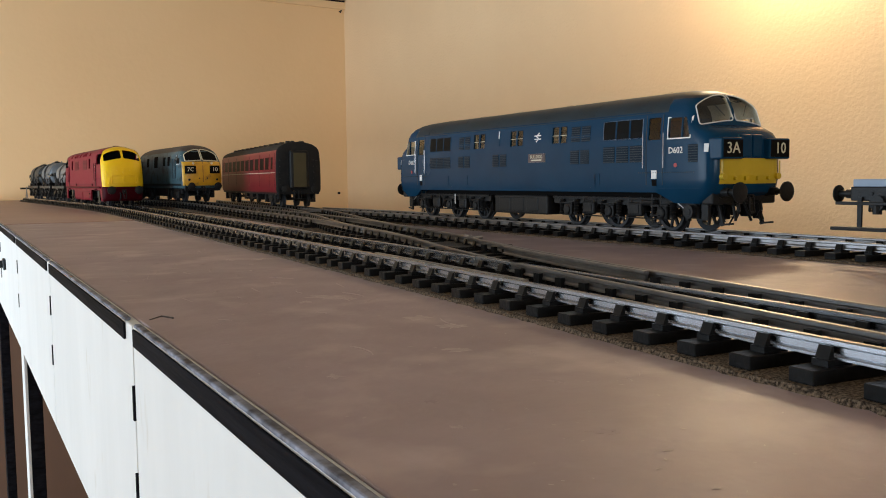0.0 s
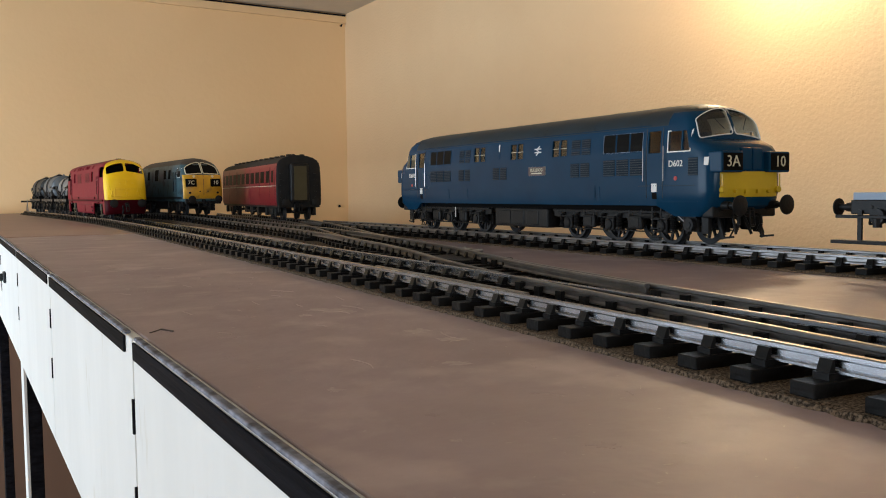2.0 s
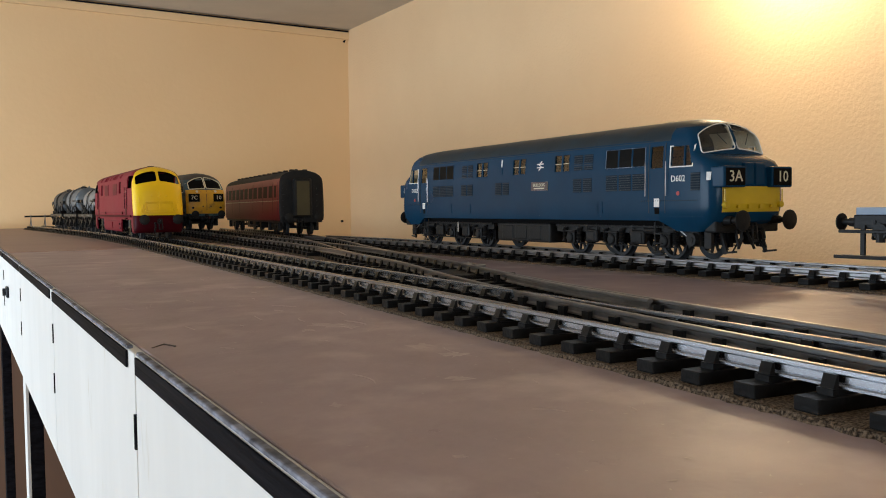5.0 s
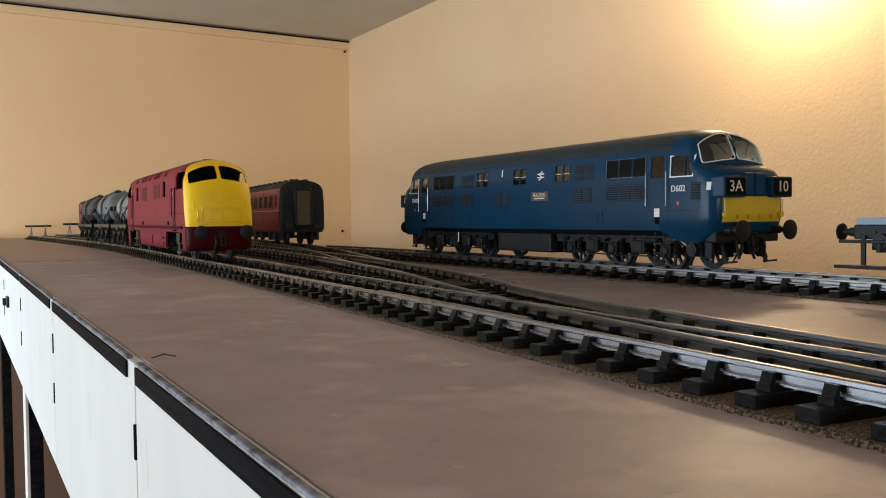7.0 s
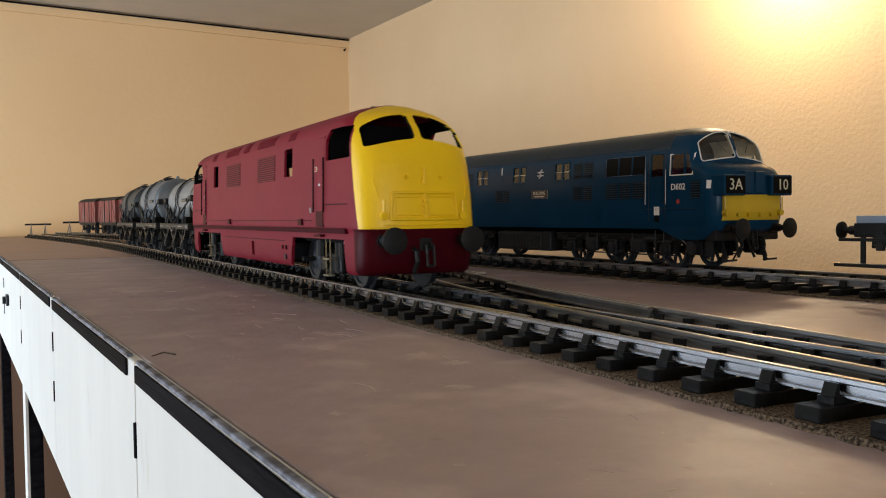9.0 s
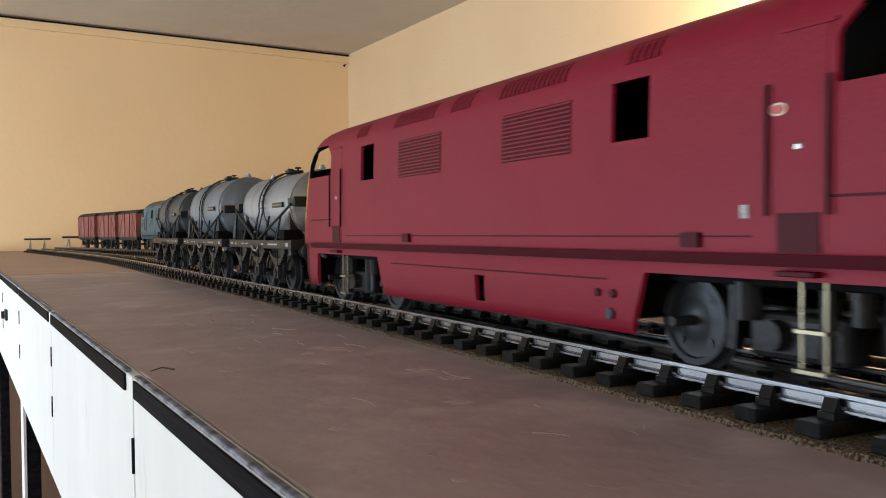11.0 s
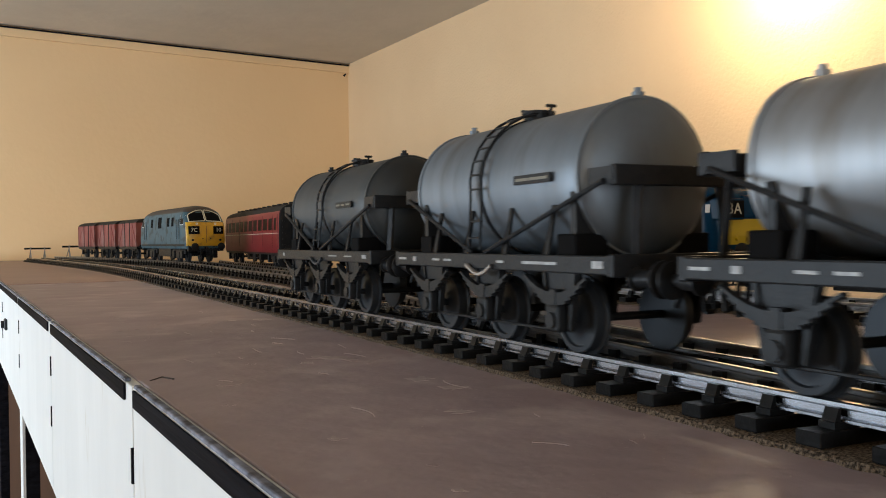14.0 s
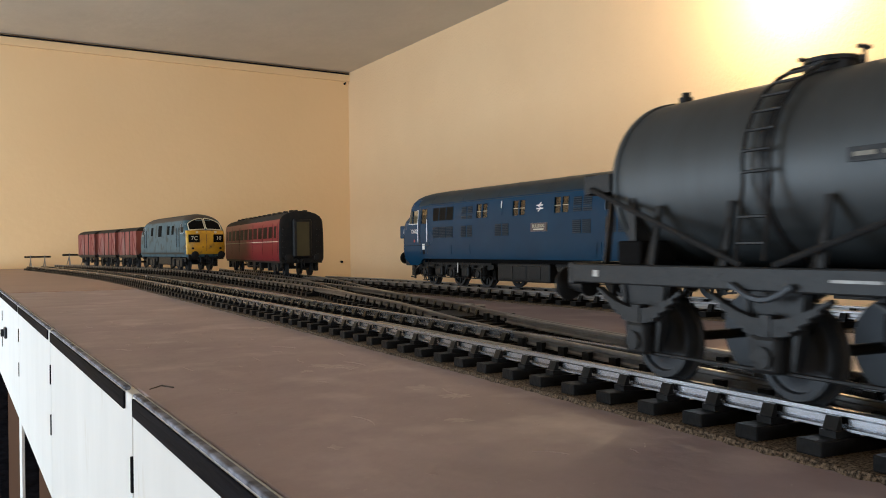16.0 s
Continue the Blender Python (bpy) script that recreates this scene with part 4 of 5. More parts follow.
    for s in (-1, 1):
        for z in (12.6, 17.2):
            part("tank_valve", rod(bmesh.new(), (s * 21.5, 3, z), (s * 26.5, 3, z), 1.5, 10), WHEEL, lo, "small grey valve behind the skirt hatch")
    part("chassis", box(bmesh.new(), -23, 23, -182, 182, 22, 27, MM, .5), DARK, lo)
    for s in (-1, 1):
        part("skirt_seam", side_panel(bmesh.new(), SMOOTH_STACK, -76, 76, 21.6, 22.1, .2, .4, s, 12, 1), MAROON_DARK, lo)
        part("body_seam", side_panel(bmesh.new(), SMOOTH_STACK, -130, 130, 33.4, 33.8, .2, .4, s, 12, 1), MAROON_DARK, lo)
        for k, (y, z) in enumerate(((79, 18), (77.5, 12.5), (72, 18))):
            part("filler_cap", rod(bmesh.new(), (s * 28, y, z), (s * 30.6, y, z), 1.6 if k == 1 else 1.2, 12), WHEEL if k == 1 else MAROON_DARK, lo)
    part("interior_floor", box(bmesh.new(), -27.5, 27.5, -176, 176, 55, 57, MM), DARK, lo)
    for y in (-149, 149):
        part("interior_bulkhead", box(bmesh.new(), -27, 27, y - .6, y + .6, 50, 83, MM), DARK, lo)
    return lo, [wheelset(lo, e * 134 + d, 11.8, spoke=True) for e in (-1, 1) for d in (-36, 36)]


# -- six-wheeled milk tank wagon --
def milk_tank(material, label, marks, dark=False, R=22.7, zc=52.8):
    w = thing("milk_tank_wagon", label, "tank wagon", "milk tank wagons")
    bm = bmesh.new()
    back, fore, ly = (61.0, 60.0, -4.5) if dark else (60.0, 56.0, -5.8)  # half lengths of the barrel, and where the ladder and hatch stand
    prof = [(-back - 6.2, 2), (-back - 5.6, 8), (-back - 4.2, 14), (-back - 2.0, R - 4.2), (-back - .4, R - 1.6), (-back + .8, R - .5), (-back + 2, R)] + [(y, R) for y in range(-54, 53, 12)] + \
           [(fore - 2, R), (fore - .8, R - .5), (fore + .4, R - 1.6), (fore + 2.0, R - 4.2), (fore + 4.2, 14), (fore + 5.6, 8), (fore + 6.2, 2)]
    lathe(bm, "y", (0, 0, zc), prof, 48)
    part("barrel", bm, material, w, smooth=35)
    for y in (-back + 2, ly, fore - 2):
        bm = bmesh.new()
        lathe(bm, "y", (0, y, zc), [(-.9, R - .5), (-.9, R + .45), (.9, R + .45), (.9, R - .5)], 48)
        part("band", bm, UNDER if y == ly else material, w, smooth=35)
    # end saddles, bracket boards and stays
    for e in (-1, 1):
        bm = bmesh.new()
        for k in range(16):
            a0, a1 = (math.pi * (1.06 + .88 * k / 16), math.pi * (1.06 + .88 * (k + 1) / 16))
            p = [(math.cos(a) * (R + .3), math.sin(a) * (R + .3) + zc) for a in (a0, a1)]
            q = [(x, 29.5) for x, z in p]
            vs = [[bm.verts.new(Vector((x, e * y, z)) * MM) for x, z in (p[0], p[1], q[1], q[0])] for y in (50.5, 53.5)]
            for f in ((vs[0]), (vs[1])):
                bm.faces.new(f)
            for i in range(4):
                bm.faces.new((vs[0][i], vs[0][(i + 1) % 4], vs[1][(i + 1) % 4], vs[1][i]))
        part("saddle", bm, UNDER, w)
        part("end_beam", box(bmesh.new(), -24.5, 24.5, min(e * 70, e * 72.5), max(e * 70, e * 72.5), 50.5, 56.5, MM, .4), UNDER, w)
        for s in (-1, 1):
            bm = bmesh.new()
            bar(bm, (s * 17, e * 72, 30), (s * 15, e * 71, 52), 2.4, 1.6)
            part("end_post", bm, UNDER, w)
            part("beam_wing", bar(bmesh.new(), (s * 24, e * 71.5, 53.5), (s * 24, e * 60, 53.5), 1.4, 5.0), UNDER, w)
            part("stay", rod(bmesh.new(), (s * 25.2, e * 68, 52), (s * 27.6, e * 5 + ly * .5, 31), .8, 8), UNDER, w)
            for y in (14, 40):
                bm = bmesh.new()
                bar(bm, (s * 26.5, e * y, 29), (s * 23.4, e * y, 46), 1.8, 1.0)
                bar(bm, (s * 26.6, e * y - 2.4, 29), (s * 24.2, e * y, 42), 1.0, 1.0)
                part("bracket", bm, UNDER, w)
            part("cradle", box(bmesh.new(), min(s * 14, s * 26), max(s * 14, s * 26), e * 50 - 5, e * 50 + 5, 29, 37, MM, .6), DARK, w)
    # ladder and top fittings
    for s in (-1, 1):
        for d in (-4.2, 4.2):
            bm = bmesh.new()
            pts = [(s * 27.6, ly + d, 32)] + [(s * math.cos(a) * (R + 2.0), ly + d, zc + math.sin(a) * (R + 2.0)) for a in [math.radians(x) for x in (-8, 5, 18, 31, 44, 57, 70, 82)]]
            bent_tube(bm, pts, .5)
            part("ladder_rail", bm, UNDER, w)
        for k in range(10):
            if k < 2:
                p = (s * (27.4 - k * .8), 36 + k * 6)
            else:
                a = math.radians(-2 + (k - 2) * 11)
                p = (s * math.cos(a) * (R + 2.0), zc + math.sin(a) * (R + 2.0))
            part("rung", rod(bmesh.new(), (p[0], ly - 4.2, p[1]), (p[0], ly + 4.2, p[1]), .4, 6), UNDER, w)
    bm = bmesh.new()
    rod(bm, (0, ly, zc + R - .5), (0, ly, zc + R + 2.4), 5.4, 20)
    rod(bm, (0, ly, zc + R + 2.2), (0, ly, zc + R + 3.2), 6.2, 20)
    for d in (ly - 8.5, ly + 8.5):
        rod(bm, (0, d, zc + R), (0, d, zc + R + 4.5), .6, 6)
        rod(bm, (-2, d, zc + R + 4.4), (2, d, zc + R + 4.4), .6, 6)
    part("filler_hatch", bm, UNDER, w)
    for e in (-1, 1):
        bm = bmesh.new()
        rod(bm, (0, e * 54 - 2, zc + R - .6), (0, e * 54 - 2, zc + R + 1.8), 2.0, 12)
        rod(bm, (0, e * 54 - 2, zc + R + 1.6), (0, e * 54 - 2, zc + R + 3.2), 1.2, 10)
        part("valve", bm, UNDER if dark else material, w)
    # name board on the barrel
    for s in (-1, 1):
        a = math.radians(1)
        x, z = math.cos(a) * (R + .9), zc + math.sin(a) * (R + .9)
        bm = bmesh.new()
        r = bmesh.ops.create_cube(bm, size=1.0)
        bmesh.ops.transform(bm, matrix=Matrix.Translation(Vector((s * x, 30.5, z)) * MM) @ Matrix.Rotation(-s * a, 4, "Y") @ Matrix.Diagonal((.8 * MM, 22 * MM, 3.0 * MM, 1)), verts=r["verts"])
        part("name_board", bm, UNDER, w, "long dark name board with illegible lettering")
        if not dark:
            bm = bmesh.new()
            r = bmesh.ops.create_cube(bm, size=1.0)
            bmesh.ops.transform(bm, matrix=Matrix.Translation(Vector((s * (x + .45), 30.5, z)) * MM) @ Matrix.Rotation(-s * a, 4, "Y") @ Matrix.Diagonal((.2 * MM, 19 * MM, .9 * MM, 1)), verts=r["verts"])
            part("lettering_bar", bm, FADED, w)
        if dark:
            for k in range(3):
                bm = bmesh.new()
                r = bmesh.ops.create_cube(bm, size=1.0)
                bmesh.ops.transform(bm, matrix=Matrix.Translation(Vector((s * (x + .45), 23.5 + 7 * k, z)) * MM) @ Matrix.Rotation(-s * a, 4, "Y") @ Matrix.Diagonal((.2 * MM, 5.0 * MM, .9 * MM, 1)), verts=r["verts"])
                part("lettering_bar", bm, FADED, w)
    # underframe
    for s in (-1, 1):
        x0, x1 = sorted((s * 25.2, s * 28.2))
        part("solebar", box(bmesh.new(), x0, x1, -75, 75, 25.2, 30.6, MM, .4), UNDER, w)
        for k, (y, ln, h) in enumerate(marks):
            part("lettering_bar", box(bmesh.new(), min(s * 28.15, s * 28.45), max(s * 28.15, s * 28.45), y - ln / 2, y + ln / 2, 28 - h * .35, 28 + h * .35), SOLEMARK, w, "dulled white solebar lettering panel")
        for y in (-45, 0, 45):
            bm = bmesh.new()
            for k in range(5):
                ln = 17 - 2.6 * k
                pts = [(s * 26.6, y + ln * q / 4, 18.6 + 5.2 * (ln * q / 4 / 17) ** 2 - .75 * k) for q in range(-4, 5)]
                for p, q in zip(pts, pts[1:]):
                    bar(bm, p, q, 2.2, .85)
            box(bm, *sorted((s * 25.2, s * 28)), y - 1.6, y + 1.6, 14.5, 20)
            part("spring", bm, UNDER, w)
            bm = box(bmesh.new(), *sorted((s * 24.8, s * 28.4)), y - 3.6, y + 3.6, 7, 15.4, MM, .9)
            rod(bm, (s * 28.2, y, 10.6), (s * 29.2, y, 10.6), 2.5, 14)
            part("axlebox", bm, UNDER, w)
            # W-iron: a plate that widens towards the solebar, with a slot behind the axlebox
            bm = prism(bmesh.new(), rounded([(y - 10, 25.4), (y + 10, 25.4), (y + 7.5, 15), (y + 5.6, 7.2), (y - 5.6, 7.2), (y - 7.5, 15)], .8, 2), "x", *sorted((s * 23.6, s * 24.8)))
            for d in (-6.4, 6.4):
                bar(bm, (s * 25.2, y + d * 1.3, 25), (s * 25.2, y + d * .85, 8), .8, 1.4)
            part("axleguard", bm, UNDER, w)
        part("tie_rod", rod(bmesh.new(), (s * 24.6, -45, 7.2), (s * 24.6, 45, 7.2), .5, 6), UNDER, w)
        bm = bmesh.new()
        pts = [(s * 29, y, 26.6 - 3.2 * math.cos(y / 9 * math.pi / 2)) for y in (-9, -6, -3, 0, 3, 6, 9)]
        for p, q in zip(pts, pts[1:]):
            rod(bm, p, q, .8, 6)
        part("hose_end", bm, WHEEL if dark else DULLSTEEL, w, "dull drooping pipe below the ladder")
    for e in (-1, 1):
        part("headstock", box(bmesh.new(), -28.2, 28.2, min(e * 73, e * 76), max(e * 73, e * 76), 24.6, 31, MM, .4), UNDER, w)
        for x in (-20, 20):
            buffer(w, x, e * 76, 26 - 1.8, e, UNDER, 12, 5.2)
        coupling(w, e * 76, 24.5, e)
        hose(w, 8, e * 76, 27, e)
    part("floor_frame", box(bmesh.new(), -22, 22, -72, 72, 25.5, 28.5, MM), DARK, w)
    part("vacuum_cylinder", rod(bmesh.new(), (8, 22, 14), (8, 22, 25), 6, 14), UNDER, w)
    return w, [wheelset(w, y, 10.6) for y in (-45, 0, 45)]


# -- the blue express diesel with a nose and headcode boxes --
NOSE_STACK = [(18.6, 28.2, 206, 12, 3.6), (21, 28.8, 209.5, 12, 3.6), (25, 30.2, 215, 13, 3.6), (34, 30.8, 217, 14, 3.7), (50, 30.8, 217, 15, 3.6), (58, 30.6, 216.5, 16, 3.4), (62, 30.5, 214, 17, 3.2),
              (65, 30.4, 207.5, 14, 3.0), (66.6, 30.2, 203.5, 12, 3.0), (76, 29.4, 201, 12, 2.8), (80, 28.0, 199, 12, 2.6), (84, 24.6, 196.5, 13, 2.4), (87, 19.8, 192, 14, 2.3),
              (89.2, 13, 185, 15, 2.2), (90.4, 6.5, 176, 14, 2.2), (90.8, 1.5, 160, 10, 2.2)]


def frame_panel(parent, stack, y0, y1, z0, z1, s, material, w=.8, name="window_frame", lean=0):
    bm = bmesh.new()
    for a, b, c, d in ((y0 - w, y1 + w, z1, z1 + w), (y0 - w, y1 + w, z0 - w, z0), (y0 - w, y0, z0, z1), (y1, y1 + w, z0, z1)):
        side_panel(bm, stack, a, b, c, d, .3, .7, s, 1, 1)
    return part(name, bm, material, parent)


def arrow_mark(parent, s, y, z, x):
    bm = bmesh.new()
    for d in (-1.3, 1.3):
        bar(bm, (x, y - 4.4, z + d), (x, y + 4.4, z + d), .25, .85)
    bar(bm, (x, y - 2.2 * s, z + 1.3), (x, y + 1.8 * s, z - 1.3), .25, .85)
    bar(bm, (x, y + 2.4 * s, z + 3.4), (x, y - .8 * s, z + 1.3), .25, .85)
    bar(bm, (x, y - 2.4 * s, z - 3.4), (x, y + .8 * s, z - 1.3), .25, .85)
    part("emblem", bm, PALE, parent, "white double arrow emblem")


def nosed_loco():
    lo = thing("diesel_locomotive", "dark blue model diesel locomotive with small yellow nose panel", "locomotive")
    S = NOSE_STACK
    bm = bmesh.new()
    hull(bm, S, ST)
    body = part("body", bm, [BLUE, BLUEROOF, CREAM], lo, smooth=40)
    inner = bmesh.new()
    st = [(z if z < 60 else z - 1.2, max(w - 1.3, .3), l - 1.4, d, n) for z, w, l, d, n in S if 24.5 < z < 89.6]
    hull(inner, [(27.0, *st[0][1:])] + [q for q in st if q[0] > 28], ST)
    cut(body, inner)
    # (y0, y1) of the glazed openings in the upper row, and the cab windows
    wins = [(-64, -56), (-54, -46), (-6, 2), (4, 12), (52, 60), (62, 70)]
    blanks = [(-145, -133.5), (-132.3, -119.8), (-118.6, -106), (113, 125.5), (127, 139.5), (141, 153)]
    c, screens = bmesh.new(), bmesh.new()
    for s in (-1, 1):
        x0, x1 = sorted((s * 25, s * 36))
        for a, b in wins:
            rounded_cut(c, x0, x1, a, b, 61, 73)
        for e in (-1, 1):
            a, b = sorted((e * 177, e * 188.5))
            rounded_cut(c, x0, x1, a, b, 59.5, 72, 0, 0)
            a, b = sorted((e * 189.5, e * 196))
            rounded_cut(c, x0, x1, a, b, 59.5, 72, 3.5 if e < 0 else 0, -3.5 if e > 0 else 0)
            a, b = sorted((e * 158.5, e * 170))
            rounded_cut(c, x0, x1, a, b, 59, 73)
            prism(screens, screen_outline(s, 1.2, 26.2, 70.0, 67.0, 86.0, 78.4), "y", *sorted((e * 183, e * 212)))
    cut(body, c)
    cut(body, screens)
    low = bmesh.new()
    rounded_cut(low, -40, 40, -200, 200, 10, 25.2, 34, -34)
    cut(body, low)
    for p in body.data.polygons:
        p.material_index = 1 if p.center.z > .0765 and abs(p.center.y) < .176 or p.center.z > .0845 else 0
        q = p.center / MM
        # pale lining of the cabs
        if 150 < abs(q.y) and 56 < q.z < 84 and side_x(S, q.y, q.z) - abs(q.x) > .9 and front_y(S, q.x, q.z) - abs(q.y) > .9:
            p.material_index = 2
    body.data.set_sharp_from_angle(angle=radians(40))
    for s in (-1, 1):
        for a, b in wins:
            part("window_pane", side_panel(bmesh.new(), S, a, b, 61, 73, -.5, .4, s, 1, 3), PANE, lo).visible_shadow = False
        for a, b in blanks:
            part("dark_window", side_panel(bmesh.new(), S, a, b, 61, 73, .12, .4, s, 1, 3), BLIND, lo)
            frame_panel(lo, S, a, b, 61, 73, s, BLUE, .5)
        for a, b in wins:
            part("window_bar", side_panel(bmesh.new(), S, a, b, 66.5, 66.85, -.2, .3, s, 1, 1), CREAM, lo)
        frame_panel(lo, S, 113, 153, 61, 73, s, GREYBLUE, .5, "window_bead")
        for a, b in ((-64, -46), (-6, 12), (52, 70)):
            frame_panel(lo, S, a, b, 61, 73, s, BLUE, .7)
        # louvred grilles: upper pairs and the lower row
        for y0, y1, z0, z1 in ((-90, -81.5, 61, 72), (-79.5, -71, 61, 72), (76, 86, 61, 72), (88, 98, 61, 72), (-145, -133, 45, 55), (-132, -119.5, 45, 55), (-118.5, -106, 45, 55),
                               (-91, -82, 45, 55), (-80, -71, 45, 55), (-33, -23.5, 45, 55), (-21.5, -12, 45, 55), (75, 85, 45, 55), (87, 97, 45, 55), (113, 125, 45, 56), (127, 139, 45, 56), (141, 153, 45, 56), (195, 203, 44, 55)):
            if y0 == 195 and s < 0:
                continue
            # darker blue backing puts the shade between the louvres into the colour
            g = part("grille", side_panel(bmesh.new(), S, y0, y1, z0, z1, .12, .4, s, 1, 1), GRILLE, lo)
            n = 7
            for k in range(n):
                z = z0 + (z1 - z0) * (k + .5) / n
                part("slat", side_panel(bmesh.new(), S, y0, y1, z - .3, z + .25, .35, .3, s, 1, 1), BLUEROOF, g)
        for e in (-1, 1):
            frame_panel(lo, S, *sorted((e * 177, e * 196)), 59.5, 72, s, PALE, .7, "cab_window_frame")["label"] = "white-edged cab window frame"
            for a, b in ((177, 188.5), (189.5, 196)):
                a, b = sorted((e * a, e * b))
                part("window_pane", side_panel(bmesh.new(), S, a, b, 59.5, 72, -.5, .4, s, 2, 3), CLEAR, lo).visible_shadow = False
            a, b = sorted((e * 158.5, e * 170))
            part("door_window", side_panel(bmesh.new(), S, a, b, 59, 73, -.5, .4, s, 1, 3), PANE, lo).visible_shadow = False
            dy = e * 164.5
            bm = bmesh.new()
            for y in (dy - 7.6, dy + 7.6):
                side_panel(bm, S, y - .3, y + .3, 30, 75, .2, .4, s, 1, 4)
            part("door_edge", bm, BLUEROOF, lo)
            for d in (-9.6, 9.6):
                part("handrail", rod(bmesh.new(), (s * 32.2, dy + d, 41), (s * 32.0, dy + d, 63), .3, 8), DULLSTEEL, lo, "thin metal handrail")
            part("data_panel", side_panel(bmesh.new(), S, dy - 2.4, dy + 2.4, 34, 39.5, .3, .3, s, 1, 1), PALE, lo, "white data panel below the cab door")
            part("step_hole", side_panel(bmesh.new(), S, dy - 2.2, dy + 2.2, 29.4, 33.4, .15, .3, s, 1, 1), DARK, lo)
        part("nameplate", side_panel(bmesh.new(), S, 21, 43, 47.5, 54, .6, .6, s, 1, 1), PLATE, lo, "dark nameplate with a pale border")
        frame_panel(lo, S, 21.3, 42.7, 47.8, 53.7, s, CREAM, .35, "plate_border")
        q = pose(0, 0, 0, 90, 0, 90 * s)
        xs = side_x(S, 0, 52)
        text("BULLDOG", 3.6, CREAM, Matrix.Translation(Vector((s * (xs + .7), 32, 51.6)) * MM) @ q, lo)
        part("lettering_bar", side_panel(bmesh.new(), S, 25, 39, 48.6, 49.6, .75, .2, s, 1, 1), CREAM, lo)
        arrow_mark(lo, s, 33, 66.5, s * (side_x(S, 33, 66) + .3))
        for e in (-1, 1):
            text("D602", 5.7, PALE, Matrix.Translation(Vector((s * (side_x(S, 182, 53) + .15), e * 184, 51.6)) * MM) @ q, lo, "running_number")
            part("route_disc", rod(bmesh.new(), (s * 30.3, e * 184, 42.5), (s * 31.1, e * 184, 42.5), 1.4, 12), RED, lo, "small red disc")
        bm = bmesh.new()
        for k in range(26):
            for a in (150, -202):
                y = a + 2 * k
                x = side_x(S, y, 41)
                box(bm, *sorted((s * (x - .1), s * (x + .35))), y - .28, y + .28, 37.7, 38.3)
        tagged(part("rivets", bm, BLUEROOF, lo), kind="stuff")
        part("vent_flap", side_panel(bmesh.new(), S, -26, -22, 62, 72, .4, .5, s, 1, 1), BLUE, lo)
        part("white_tab", side_panel(bmesh.new(), S, -23.6, -22.2, 68, 74, .6, .3, s, 1, 1), PALE, lo)
        bm = bmesh.new()
        side_panel(bm, S, -205, 205, 27.6, 28.1, .3, .4, s, 40, 1)
        side_panel(bm, S, -160, 160, 76.6, 77.2, .35, .5, s, 30, 1)
        part("body_seam", bm, BLUE, lo)
        for y in (-112, -78, 102, 106):
            part("body_patch", side_panel(bmesh.new(), S, y - 3, y + 3, 30, 38, .35, .4, s, 1, 1), BLUE, lo)
    for y in (-150, -90, -30, 40, 100, 150):
        bm = bmesh.new()
        for s in (-1, 1):
            for z in (77, 79.5, 82, 84.5, 87, 89):
                side_panel(bm, S, y - .35, y + .35, z, z + 2.6, .22, .4, s, 1, 1)
        part("roof_rib", bm, BLUEROOF, lo)
    for e in (-1, 1):
        part("warning_panel", front_panel(bmesh.new(), S, -24.4, 24.4, 30.5, 46, .3, .5, e, 16, 3), MUSTARD, lo, "yellow warning panel on the nose")
        for s in (-1, 1):
            bm = bmesh.new()
            a, b = (1.2, 25.0)
            front_panel(bm, S, s * a, s * 26.4, 66.8, 86, -.9, .3, e, 6, 4, top=lambda x: 86.2 - (abs(x) / 26.4) ** 2.1 * 7.4)
            part("windscreen", bm, CLEAR, lo).visible_shadow = False
            bm = bmesh.new()
            tube_round(bm, S, screen_outline(s, 1.0, 26.4, 69.8, 66.8, 86.2, 78.6), e, .38)
            part("windscreen_frame", bm, PALE, lo, "thin white windscreen surround")
            part("wiper", rod(bmesh.new(), (s * 8, e * (front_y(S, 8, 73) + .8), 72.6), (s * 14, e * (front_y(S, 14, 80) + .8), 80), .25, 6), WHEEL, lo)
            # headcode boxes beside the gangway doors
            bm = box(bmesh.new(), s * 20 - 9, s * 20 + 9, min(e * 207, e * 221), max(e * 207, e * 221), 45.4, 58.2, MM, 1.0)
            hb = part("headcode_box", bm, BLUE, lo)
            part("blind", box(bmesh.new(), s * 20 - 7.9, s * 20 + 7.9, min(e * 220.8, e * 221.3), max(e * 220.8, e * 221.3), 46.6, 57.0, MM), BLIND, hb)
            words = ("3A", "10") if e > 0 else ("10", "3A")
            text(words[0] if s > 0 else words[1], 9.6, CREAM, pose(s * 20 * MM, e * 221.5 * MM, 51.8 * MM, 90, 0, 180 if e > 0 else 0), hb, "headcode")
            part("grab_rail", rod(bmesh.new(), (s * 24.5, e * 217, 37), (s * 24.5, e * 217, 44.5), .5, 6), MUSTARD, lo)
            bm = bmesh.new()
            rod(bm, (s * 23, e * 211, 35), (s * 23, e * 218, 35), 2.0, 12)
            rod(bm, (s * 14, e * 214, 34), (s * 14, e * 218.6, 34), 1.2, 10)
            box(bm, s * 5 - 1.3, s * 5 + 1.3, min(e * 214, e * 218.6), max(e * 214, e * 218.6), 32.6, 35)
            part("marker_light", bm, MUSTARD, lo)
            part("gangway_door", box(bmesh.new(), min(s * .3, s * 9), max(s * .3, s * 9), min(e * 213, e * 218.4), max(e * 213, e * 217.9), 46.5, 60.5, MM, 1.0), BLUE, lo)
            part("warning_flash", side_panel(bmesh.new(), S, *sorted((e * 208, e * 210.6)), 50, 55, .3, .3, s, 1, 1), PALE, lo)
        for x in (-20, 20):
            buffer(lo, x, e * 212, 25.5, e, UNDER, 15.5, 6.2)
